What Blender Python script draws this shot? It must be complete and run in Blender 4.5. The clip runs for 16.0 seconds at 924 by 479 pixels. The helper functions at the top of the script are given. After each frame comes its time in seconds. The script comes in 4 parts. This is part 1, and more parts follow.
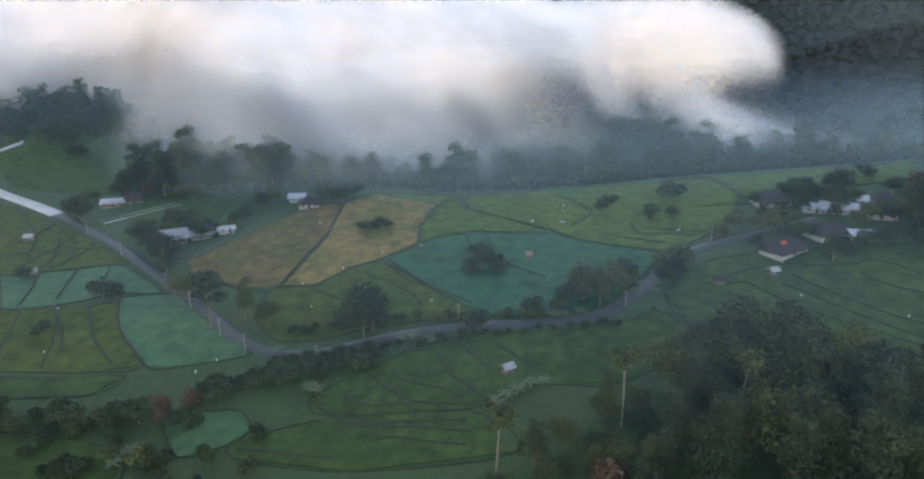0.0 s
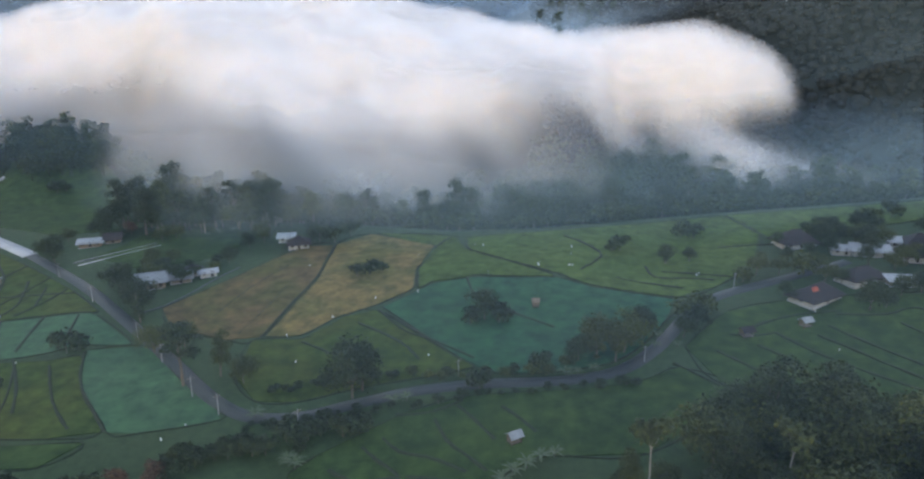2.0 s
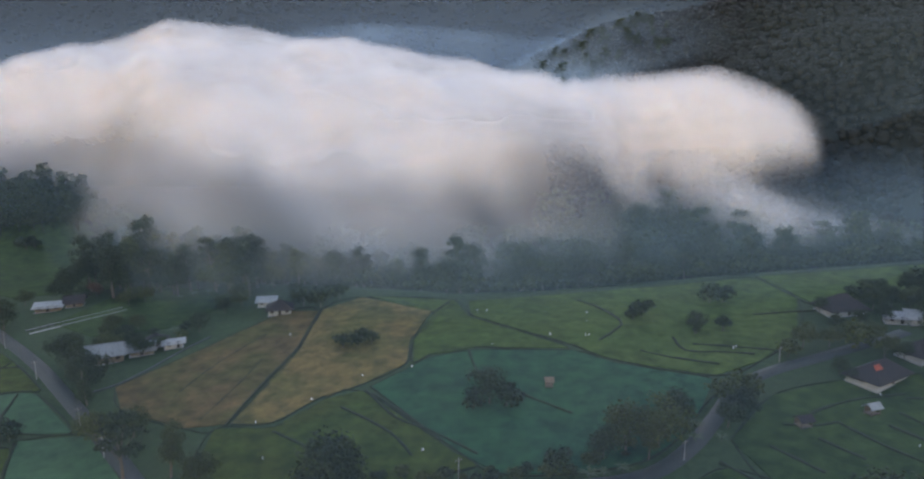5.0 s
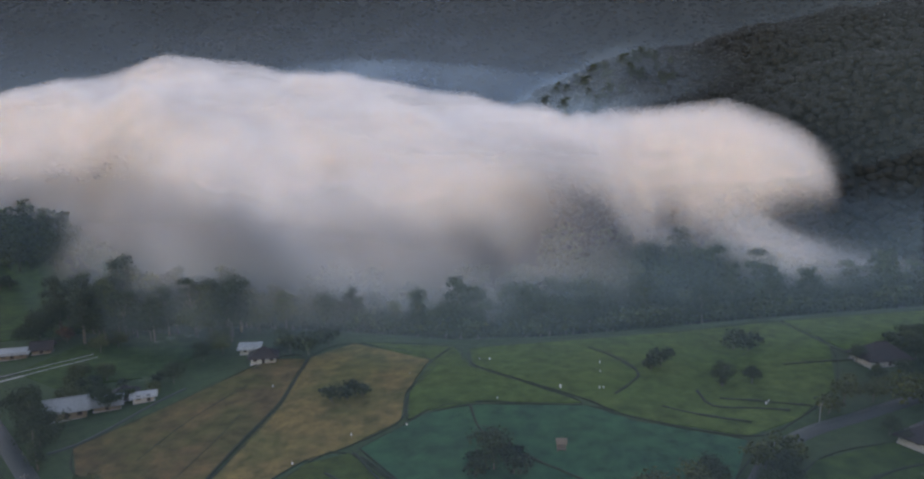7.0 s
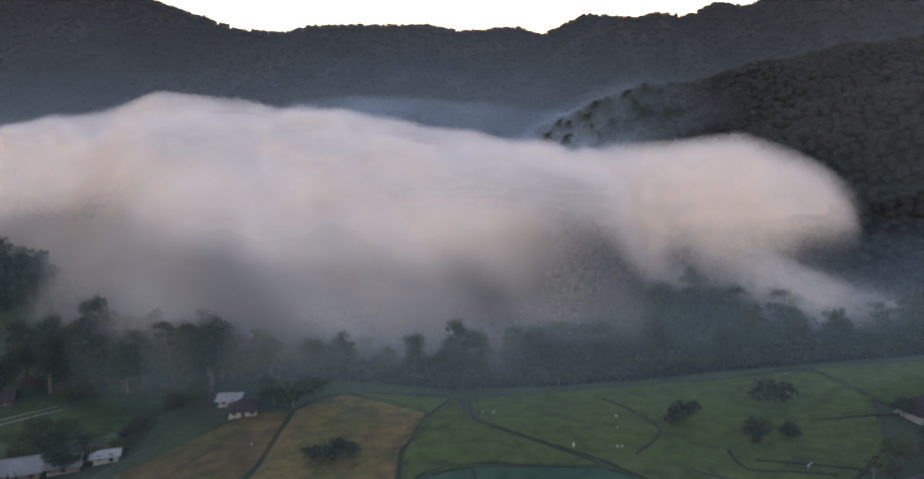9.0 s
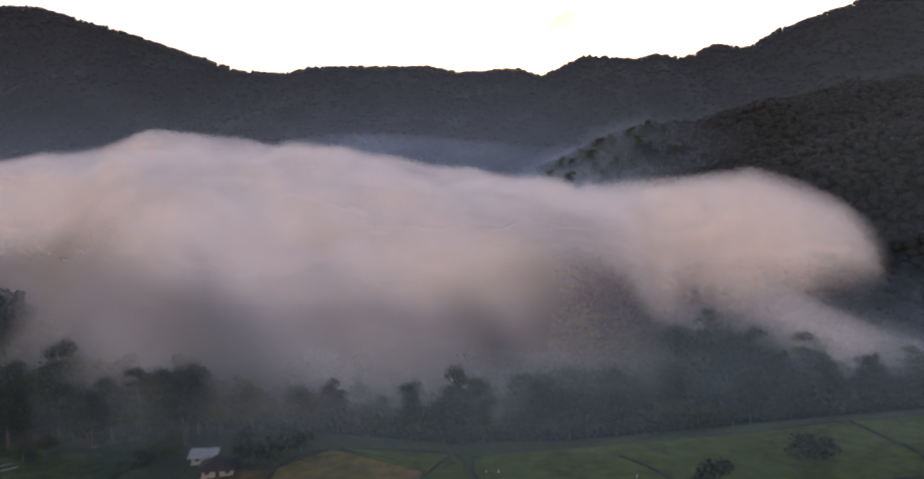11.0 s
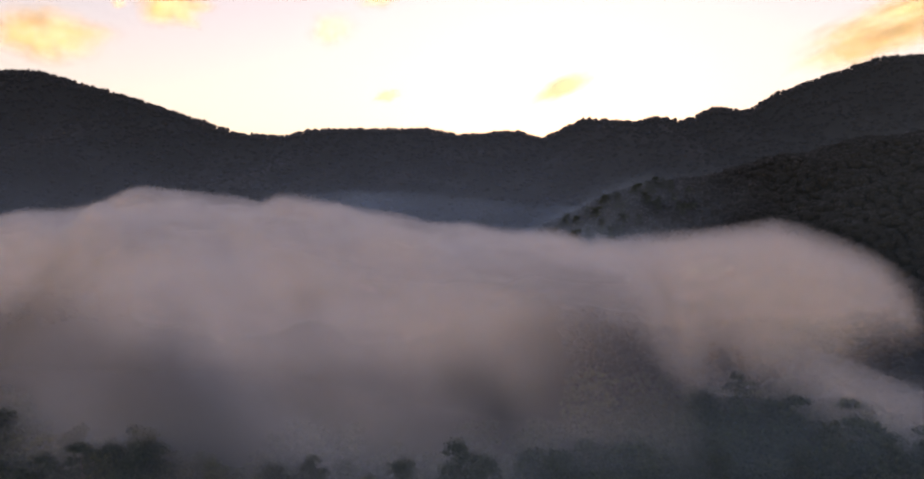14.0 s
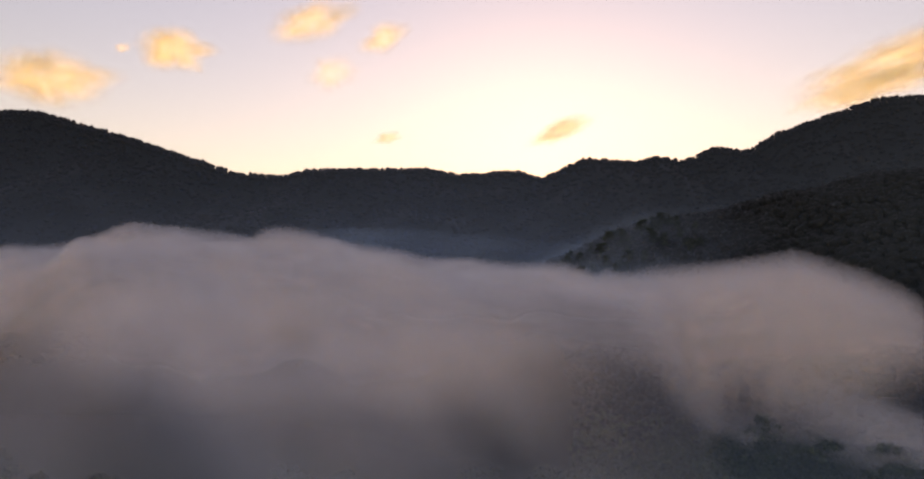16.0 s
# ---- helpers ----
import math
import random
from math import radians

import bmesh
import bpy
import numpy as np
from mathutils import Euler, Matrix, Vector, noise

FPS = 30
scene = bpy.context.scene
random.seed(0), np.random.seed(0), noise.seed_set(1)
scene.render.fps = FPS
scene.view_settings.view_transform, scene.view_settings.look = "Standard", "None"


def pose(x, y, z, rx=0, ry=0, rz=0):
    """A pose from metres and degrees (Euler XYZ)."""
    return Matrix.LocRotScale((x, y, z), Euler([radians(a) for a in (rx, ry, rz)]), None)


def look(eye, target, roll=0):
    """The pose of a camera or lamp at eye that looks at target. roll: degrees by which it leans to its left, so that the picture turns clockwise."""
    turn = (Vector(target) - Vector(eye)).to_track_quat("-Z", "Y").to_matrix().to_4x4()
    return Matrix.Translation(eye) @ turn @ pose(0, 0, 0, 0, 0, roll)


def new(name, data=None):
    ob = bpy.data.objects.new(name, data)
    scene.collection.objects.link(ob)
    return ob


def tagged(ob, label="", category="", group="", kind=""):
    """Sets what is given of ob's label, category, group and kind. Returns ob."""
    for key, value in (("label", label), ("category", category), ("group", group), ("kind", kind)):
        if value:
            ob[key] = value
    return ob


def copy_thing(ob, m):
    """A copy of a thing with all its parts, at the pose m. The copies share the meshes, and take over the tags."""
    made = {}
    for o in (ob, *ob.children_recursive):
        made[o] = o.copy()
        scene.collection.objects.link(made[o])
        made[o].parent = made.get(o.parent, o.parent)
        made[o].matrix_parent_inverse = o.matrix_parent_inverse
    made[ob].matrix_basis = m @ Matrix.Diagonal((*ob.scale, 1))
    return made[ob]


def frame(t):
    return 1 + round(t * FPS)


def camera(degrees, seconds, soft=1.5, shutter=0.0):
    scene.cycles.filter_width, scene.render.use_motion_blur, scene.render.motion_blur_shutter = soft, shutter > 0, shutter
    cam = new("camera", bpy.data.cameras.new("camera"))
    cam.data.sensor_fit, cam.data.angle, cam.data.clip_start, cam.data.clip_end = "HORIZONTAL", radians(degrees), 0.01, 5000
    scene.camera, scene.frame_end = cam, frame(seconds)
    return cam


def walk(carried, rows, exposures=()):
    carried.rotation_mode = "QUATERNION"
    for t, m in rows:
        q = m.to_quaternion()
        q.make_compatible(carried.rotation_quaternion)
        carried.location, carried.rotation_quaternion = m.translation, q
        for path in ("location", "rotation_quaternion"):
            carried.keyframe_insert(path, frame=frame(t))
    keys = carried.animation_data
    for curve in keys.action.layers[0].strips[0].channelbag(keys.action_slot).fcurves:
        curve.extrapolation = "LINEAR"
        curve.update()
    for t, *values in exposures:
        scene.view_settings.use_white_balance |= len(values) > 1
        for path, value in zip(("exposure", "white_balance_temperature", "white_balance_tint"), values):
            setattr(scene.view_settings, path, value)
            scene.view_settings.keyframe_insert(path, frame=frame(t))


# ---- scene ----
# The camera: a drone that flies ahead, sinks slowly and tilts up
cam = camera(64.93, 16.0, soft=2.3)
walk(cam, [
    (0.0, pose(0.00, 0.00, 90.00, 70.50, 0.00, 0.34)),
    (0.5, pose(-0.00, 4.84, 89.28, 71.15, 0.00, 0.36)),
    (1.0, pose(-0.01, 9.68, 88.57, 71.80, 0.00, 0.37)),
    (1.5, pose(-0.02, 14.49, 87.84, 72.45, 0.00, 0.39)),
    (2.0, pose(-0.04, 19.29, 87.11, 73.11, 0.00, 0.40)),
    (2.5, pose(-0.07, 24.08, 86.38, 73.78, 0.00, 0.42)),
    (3.0, pose(-0.10, 28.85, 85.64, 74.45, 0.00, 0.43)),
    (3.5, pose(-0.13, 33.61, 84.90, 75.14, 0.00, 0.44)),
    (4.0, pose(-0.17, 38.35, 84.16, 75.83, 0.00, 0.45)),
    (4.5, pose(-0.22, 43.08, 83.41, 76.53, 0.00, 0.46)),
    (5.0, pose(-0.27, 47.79, 82.65, 77.24, 0.00, 0.47)),
    (5.5, pose(-0.33, 52.48, 81.90, 77.97, 0.00, 0.48)),
    (6.0, pose(-0.39, 57.16, 81.13, 78.71, 0.00, 0.48)),
    (6.5, pose(-0.45, 61.82, 80.37, 79.45, 0.00, 0.49)),
    (7.0, pose(-0.53, 66.47, 79.59, 80.21, 0.00, 0.49)),
    (7.5, pose(-0.61, 71.10, 78.82, 80.99, 0.00, 0.49)),
    (8.0, pose(-0.69, 75.72, 78.04, 81.77, 0.00, 0.50)),
    (8.5, pose(-0.78, 80.31, 77.25, 82.57, 0.00, 0.50)),
    (9.0, pose(-0.87, 84.89, 76.47, 83.37, 0.00, 0.50)),
    (9.5, pose(-0.97, 89.46, 75.67, 84.19, 0.00, 0.49)),
    (10.0, pose(-1.08, 94.01, 74.88, 85.02, 0.00, 0.49)),
    (10.5, pose(-1.19, 98.54, 74.08, 85.85, 0.00, 0.49)),
    (11.0, pose(-1.30, 103.05, 73.27, 86.69, 0.00, 0.48)),
    (11.5, pose(-1.42, 107.55, 72.46, 87.54, 0.00, 0.48)),
    (12.0, pose(-1.55, 112.02, 71.65, 88.40, 0.00, 0.47)),
    (12.5, pose(-1.68, 116.48, 70.83, 89.26, 0.00, 0.46)),
    (13.0, pose(-1.82, 120.93, 70.00, 90.12, 0.00, 0.45)),
    (13.5, pose(-1.96, 125.35, 69.18, 90.98, 0.00, 0.44)),
    (14.0, pose(-2.11, 129.76, 68.35, 91.84, 0.00, 0.43)),
    (14.5, pose(-2.26, 134.15, 67.51, 92.69, 0.00, 0.42)),
    (15.0, pose(-2.42, 138.52, 66.67, 93.54, 0.00, 0.41)),
    (15.5, pose(-2.59, 142.87, 65.82, 94.38, 0.00, 0.39)),
    (16.0, pose(-2.76, 147.20, 64.98, 95.21, 0.00, 0.38)),
], exposures=[
    (0.0, 3.23, 7050, 31), (4.0, 2.84, 7150, 34), (7.0, 2.48, 7400, 39), (9.0, 2.26, 7550, 43), (12.5, 1.62, 8150, 57), (16.0, 0.94, 7750, 52),
])

# World, sun
world = bpy.data.worlds.new("world")
scene.world = world
world.use_nodes = True
wn = world.node_tree.nodes
sky = wn.new("ShaderNodeTexSky")
sky.sky_type = 'NISHITA'
sky.sun_disc = False
SUN_EL, SUN_AZ = 9.0, 5.9
sky.sun_elevation = radians(SUN_EL)
sky.sun_rotation = radians(SUN_AZ)
sky.altitude = 0
sky.air_density = 1.55
sky.dust_density = 0.2
sky.ozone_density = 1.5
wn["Background"].inputs["Strength"].default_value = 0.10
world.node_tree.links.new(sky.outputs[0], wn["Background"].inputs["Color"])
sun_data = bpy.data.lights.new("sun", 'SUN')
sun_data.energy, sun_data.angle, sun_data.color = 3.0, radians(0.5), (1.0, 0.72, 0.45)
sun = new("sun", sun_data)
sun_way = Vector((math.sin(radians(SUN_AZ)) * math.cos(radians(SUN_EL)), math.cos(radians(SUN_AZ)) * math.cos(radians(SUN_EL)), math.sin(radians(SUN_EL))))
sun.matrix_world = look(sun_way * 100, (0, 0, 0))
scene.cycles.transparent_max_bounces = 160


# ---- materials ----
def mat_base(name):
    m = bpy.data.materials.new(name)
    m.use_nodes = True
    return m, m.node_tree.nodes, m.node_tree.links, m.node_tree.nodes["Principled BSDF"]


def tex_noise(n, l, scale, detail=4.0, rough=0.6, coord="Object"):
    tc = n.new("ShaderNodeTexCoord")
    t = n.new("ShaderNodeTexNoise")
    t.inputs["Scale"].default_value, t.inputs["Detail"].default_value, t.inputs["Roughness"].default_value = scale, detail, rough
    l.new(tc.outputs[coord], t.inputs["Vector"])
    return t


def ramp(n, l, src, stops):
    r = n.new("ShaderNodeValToRGB")
    e = r.color_ramp.elements
    while len(e) < len(stops):
        e.new(0.5)
    for k, (at, c) in zip(e, stops):
        k.position, k.color = at, (*c, 1)
    l.new(src, r.inputs["Fac"])
    return r


def mixed(n, l, a, b, fac, mode='MIX'):
    m = n.new("ShaderNodeMix")
    m.data_type, m.blend_type = 'RGBA', mode
    for sock, v in ((m.inputs[0], fac), (m.inputs[6], a), (m.inputs[7], b)):
        if isinstance(v, bpy.types.NodeSocket):
            l.new(v, sock)
        elif isinstance(v, float):
            sock.default_value = v
        else:
            sock.default_value = (*v, 1)
    return m.outputs[2]


def two_scale(name, dark, light, patch, big=0.03, small=0.8, rough=0.9, bump=0.3, spread=0.5, metal=0.0):
    """Mottled surface: large patches of one tint over fine grain between a dark and a light tone."""
    m, n, l, b = mat_base(name)
    fine = tex_noise(n, l, small, 6.0, 0.7)
    coarse = tex_noise(n, l, big, 4.0, 0.55)
    c1 = ramp(n, l, fine.outputs["Fac"], [(0.3, dark), (0.7, light)])
    c2 = ramp(n, l, coarse.outputs["Fac"], [(0.4, (0, 0, 0)), (0.65, (1, 1, 1))])
    f = n.new("ShaderNodeMath")
    f.operation = 'MULTIPLY'
    f.inputs[1].default_value = spread
    l.new(c2.outputs["Color"], f.inputs[0])
    l.new(mixed(n, l, c1.outputs["Color"], patch, f.outputs[0]), b.inputs["Base Color"])
    b.inputs["Roughness"].default_value, b.inputs["Metallic"].default_value = rough, metal
    b.inputs["Specular IOR Level"].default_value = 0.25
    bp = n.new("ShaderNodeBump")
    bp.inputs["Strength"].default_value, bp.inputs["Distance"].default_value = bump, 0.3
    l.new(fine.outputs["Fac"], bp.inputs["Height"])
    l.new(bp.outputs["Normal"], b.inputs["Normal"])
    return m


def crop(name, dark, light, patch, wet=0.0, row=1.2, turn=0.0):
    """A rice crop: planted rows as fine stripes, thin spots, and standing water that glints where wet."""
    m, n, l, b = mat_base(name)
    tc = n.new("ShaderNodeTexCoord")
    mp = n.new("ShaderNodeMapping")
    mp.inputs["Rotation"].default_value = (0, 0, turn)
    l.new(tc.outputs["Object"], mp.inputs["Vector"])
    w = n.new("ShaderNodeTexWave")
    w.inputs["Scale"].default_value, w.inputs["Distortion"].default_value, w.inputs["Detail"].default_value = row * 0.4, 6.0, 3.0
    w.inputs["Detail Scale"].default_value = 0.6
    l.new(mp.outputs[0], w.inputs["Vector"])
    fine = tex_noise(n, l, 1.1, 8.0, 0.8)
    coarse = tex_noise(n, l, 0.05, 5.0, 0.6)
    mid = tex_noise(n, l, 0.25, 4.0, 0.6)
    c1 = ramp(n, l, fine.outputs["Fac"], [(0.32, dark), (0.68, light)])
    c2 = ramp(n, l, coarse.outputs["Fac"], [(0.42, (0, 0, 0)), (0.6, (0.9, 0.9, 0.9))])
    plots = n.new("ShaderNodeTexVoronoi")
    plots.inputs["Scale"].default_value, plots.inputs["Randomness"].default_value = 0.07, 0.8
    l.new(mp.outputs[0], plots.inputs["Vector"])
    c5 = ramp(n, l, plots.outputs["Color"], [(0.0, (0.80, 0.86, 0.88)), (1.0, (1.20, 1.14, 1.08))])
    c1_plots = mixed(n, l, c1.outputs["Color"], c5.outputs["Color"], 0.8, 'MULTIPLY')
    col = mixed(n, l, c1_plots, patch, c2.outputs["Color"])
    c3 = ramp(n, l, mid.outputs["Fac"], [(0.33, (0.58, 0.64, 0.62)), (0.7, (1.35, 1.28, 1.16))])
    col = mixed(n, l, col, c3.outputs["Color"], 1.0, 'MULTIPLY')
    c4 = ramp(n, l, w.outputs["Fac"], [(0.0, (0.95, 0.95, 0.95)), (1.0, (1.03, 1.03, 1.03))])
    col = mixed(n, l, col, c4.outputs["Color"], 1.0, 'MULTIPLY')
    l.new(col, b.inputs["Base Color"])
    b.inputs["Specular IOR Level"].default_value = 0.2 + 0.3 * wet
    r = ramp(n, l, mid.outputs["Fac"], [(0.4, (1 - 0.75 * wet,) * 3), (0.7, (1 - 0.45 * wet,) * 3)])
    l.new(r.outputs["Color"], b.inputs["Roughness"])
    bp = n.new("ShaderNodeBump")
    bp.inputs["Strength"].default_value, bp.inputs["Distance"].default_value = 0.5 * (1 - 0.8 * wet), 0.3
    l.new(fine.outputs["Fac"], bp.inputs["Height"])
    l.new(bp.outputs["Normal"], b.inputs["Normal"])
    return m


def leaf_mat(name, dark, light, warm, obj=0.5):
    m, n, l, b = mat_base(name)
    g = n.new("ShaderNodeNewGeometry")
    o = n.new("ShaderNodeObjectInfo")
    c = ramp(n, l, g.outputs["Random Per Island"], [(0.0, dark), (0.8, light), (1.0, warm)])
    c2 = ramp(n, l, o.outputs["Random"], [(0.0, (0.6, 0.68, 0.7)), (0.5, (1, 1, 1)), (1.0, (1.35, 1.25, 1.0))])
    l.new(mixed(n, l, c.outputs["Color"], c2.outputs["Color"], obj, 'MULTIPLY'), b.inputs["Base Color"])
    b.inputs["Roughness"].default_value = 0.7
    b.inputs["Specular IOR Level"].default_value = 0.25
    return m


M_GROUND = two_scale("grass_ground", (0.0138, 0.0321, 0.0122), (0.0306, 0.0607, 0.0218), (0.0245, 0.0375, 0.0150), 0.02, 0.5)
M_BUND = two_scale("bund_grass", (0.0085, 0.0155, 0.0085), (0.0248, 0.0387, 0.0179), (0.0217, 0.0264, 0.0140), 0.06, 1.5)
# Floor under the far woods: near-black, with the haze's blue put into its colour.
M_FLOOR = two_scale("forest_floor_haze_toned", (0.0054, 0.0076, 0.0072), (0.0074, 0.0104, 0.0088), (0.0068, 0.0098, 0.0081), 0.01, 0.15)
M_ROAD = two_scale("asphalt", (0.0188, 0.0234, 0.0239), (0.0331, 0.0396, 0.0395), (0.0398, 0.0468, 0.0443), 0.09, 3.0, 0.6, 0.1)
M_PALE = two_scale("pale_concrete", (0.2167, 0.2240, 0.2384), (0.3251, 0.3323, 0.3468), (0.1734, 0.1806, 0.1951), 0.1, 3.0, 0.5, 0.1)
M_TEAL = crop("rice_teal", (0.0085, 0.0450, 0.0233), (0.0161, 0.0712, 0.0368), (0.0128, 0.0619, 0.0270), 0.15, 1.0, 0.5)
M_GREEN = crop("rice_green", (0.0144, 0.0348, 0.0105), (0.0272, 0.0560, 0.0171), (0.0272, 0.0542, 0.0138), 0.0, 1.2, 0.9)
M_LIGHT = crop("rice_light_green", (0.0348, 0.0616, 0.0140), (0.0577, 0.0884, 0.0220), (0.0409, 0.0762, 0.0173), 0.0, 1.2, -0.4)
M_TAN = crop("rice_ripe_tan", (0.0974, 0.0728, 0.0264), (0.1613, 0.1188, 0.0470), (0.0805, 0.0790, 0.0264), 0.0, 1.0, 1.0)
M_TAN2 = crop("stubble_brown", (0.0712, 0.0484, 0.0222), (0.1191, 0.0827, 0.0372), (0.0592, 0.0601, 0.0197), 0.0, 1.0, 1.0)
M_WET = crop("young_rice_in_water", (0.0217, 0.0649, 0.0317), (0.0338, 0.0882, 0.0438), (0.0248, 0.0763, 0.0347), 0.22, 0.8, 0.3)
M_OLIVE = crop("rice_olive", (0.0294, 0.0441, 0.0086), (0.0516, 0.0680, 0.0145), (0.0294, 0.0541, 0.0113), 0.0, 1.2, 0.2)
M_POLE = two_scale("weathered_concrete", (0.16, 0.16, 0.16), (0.26, 0.26, 0.26), (0.14, 0.14, 0.14), 0.3, 3.0, 0.8, 0.1)
M_BARK = two_scale("bark", (0.06, 0.05, 0.04), (0.14, 0.12, 0.10), (0.09, 0.085, 0.07), 0.4, 4.0, 0.95, 0.6)
M_BARKW = two_scale("pale_bark", (0.1500, 0.1425, 0.1275), (0.2400, 0.2250, 0.2100), (0.1650, 0.1500, 0.1350), 0.4, 4.0, 0.9, 0.4)
M_LEAF = leaf_mat("leaves_dark_green", (0.0088, 0.0185, 0.0088), (0.0238, 0.0405, 0.0176), (0.0317, 0.0458, 0.0185))
# Far leaves: contrast flattened and bluish haze tint put into the colour itself.
M_FAR = leaf_mat("leaves_far_forest_haze_toned", (0.0055, 0.0074, 0.0073), (0.0065, 0.0087, 0.0080), (0.0075, 0.0095, 0.0080), 0.1)
M_LEAFW = leaf_mat("leaves_olive", (0.0192, 0.0300, 0.0097), (0.0458, 0.0600, 0.0178), (0.0590, 0.0688, 0.0203))
M_LEAFP = leaf_mat("leaves_pale_banana", (0.0248, 0.0446, 0.0223), (0.0595, 0.0843, 0.0446), (0.0992, 0.1141, 0.0744), 0.3)
M_LEAFR = leaf_mat("leaves_reddish", (0.035, 0.024, 0.018), (0.075, 0.042, 0.028), (0.10, 0.066, 0.035))
M_WHITE = two_scale("white_plaster", (0.2471, 0.2471, 0.2471), (0.3381, 0.3381, 0.3317), (0.1950, 0.1950, 0.1885), 0.15, 2.0, 0.8, 0.1)
M_TILE = two_scale("dark_clay_roof_tiles", (0.0136, 0.0136, 0.0161), (0.0279, 0.0260, 0.0285), (0.0372, 0.0279, 0.0273), 0.2, 2.5, 0.8, 0.5)
M_RED = two_scale("red_clay_roof_tiles", (0.22, 0.045, 0.03), (0.36, 0.08, 0.05), (0.15, 0.05, 0.04), 0.2, 2.5, 0.8, 0.5)
M_TIN = two_scale("pale_metal_roof", (0.1496, 0.1700, 0.1904), (0.2448, 0.2652, 0.2856), (0.1156, 0.1292, 0.1360), 0.25, 2.0, 0.45, 0.15)
M_GREYR = two_scale("grey_metal_roof", (0.13, 0.15, 0.17), (0.22, 0.24, 0.27), (0.10, 0.11, 0.12), 0.25, 2.0, 0.55, 0.15)
M_DARK = two_scale("dark_opening", (0.012, 0.013, 0.015), (0.03, 0.03, 0.032), (0.02, 0.02, 0.02), 0.5, 3.0, 0.4, 0.05)
M_WOOD = two_scale("weathered_wood", (0.09, 0.075, 0.06), (0.18, 0.155, 0.125), (0.13, 0.12, 0.105), 0.5, 4.0, 0.9, 0.4)
M_FLAG = two_scale("white_plastic", (0.5250, 0.5250, 0.5250), (0.5950, 0.5950, 0.5950), (0.4900, 0.4900, 0.4900), 1.0, 5.0, 0.6, 0.1)


def fog_mat(name, tone, grain=0.016, lo=0.35, hi=1.55, through_part=0.06):
    """Thin water droplets: scatters light forwards and back, and lets the rest pass."""
    m = bpy.data.materials.new(name)
    m.use_nodes = True
    n, l = m.node_tree.nodes, m.node_tree.links
    n.clear()
    out, mix, mix2 = n.new("ShaderNodeOutputMaterial"), n.new("ShaderNodeMixShader"), n.new("ShaderNodeMixShader")
    tr, di, tl = n.new("ShaderNodeBsdfTransparent"), n.new("ShaderNodeBsdfDiffuse"), n.new("ShaderNodeBsdfTranslucent")
    di.inputs["Color"].default_value = tl.inputs["Color"].default_value = (*tone, 1)
    at = n.new("ShaderNodeAttribute")
    at.attribute_name = "thickness"
    tx = tex_noise(n, l, grain, 5.0, 0.55)
    turned, drawn = n.new("ShaderNodeMapping"), n.new("ShaderNodeMapping")
    turned.inputs["Rotation"].default_value, drawn.inputs["Scale"].default_value = (0, 0, 0.65), (0.4, 1.0, 1.0)
    l.new(tx.inputs["Vector"].links[0].from_socket, turned.inputs["Vector"])
    l.new(turned.outputs[0], drawn.inputs["Vector"])
    l.new(drawn.outputs[0], tx.inputs["Vector"])
    mr = n.new("ShaderNodeMapRange")
    mr.inputs[1].default_value, mr.inputs[2].default_value, mr.inputs[3].default_value, mr.inputs[4].default_value = 0.3, 0.7, lo, hi
    l.new(tx.outputs["Fac"], mr.inputs[0])
    mu = n.new("ShaderNodeMath")
    mu.operation, mu.use_clamp = 'MULTIPLY', True
    l.new(at.outputs["Fac"], mu.inputs[0]), l.new(mr.outputs[0], mu.inputs[1])
    mix2.inputs[0].default_value = through_part
    l.new(di.outputs[0], mix2.inputs[1]), l.new(tl.outputs[0], mix2.inputs[2])
    l.new(mu.outputs[0], mix.inputs[0]), l.new(tr.outputs[0], mix.inputs[1]), l.new(mix2.outputs[0], mix.inputs[2])
    l.new(mix.outputs[0], out.inputs["Surface"])
    return m


M_FOG = fog_mat("fog", (0.910, 0.875, 0.870))
# Haze, mist, air: the blue of scattered skylight is put into the sheets' colour.
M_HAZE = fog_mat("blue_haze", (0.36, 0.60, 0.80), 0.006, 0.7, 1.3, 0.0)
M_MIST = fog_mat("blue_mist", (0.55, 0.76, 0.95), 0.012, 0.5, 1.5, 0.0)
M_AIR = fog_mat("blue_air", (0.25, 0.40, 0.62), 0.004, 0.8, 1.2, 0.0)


# ---- building blocks ----
def mesh_ob(name, verts, faces, mat, parent=None, label="", smooth=False):
    me = bpy.data.meshes.new(name)
    me.from_pydata([tuple(v) for v in verts], [], [tuple(f) for f in faces])
    me.materials.append(mat)
    if smooth:
        me.polygons.foreach_set("use_smooth", [True] * len(me.polygons))
    ob = new(name, me)
    if parent:
        ob.parent = parent
    if label:
        tagged(ob, label)
    return ob


def part(name, bm, mat, parent=None, label=""):
    me = bpy.data.meshes.new(name)
    bm.to_mesh(me)
    bm.free()
    me.materials.append(mat)
    ob = new(name, me)
    if parent:
        ob.parent = parent
    if label:
        tagged(ob, label)
    return ob


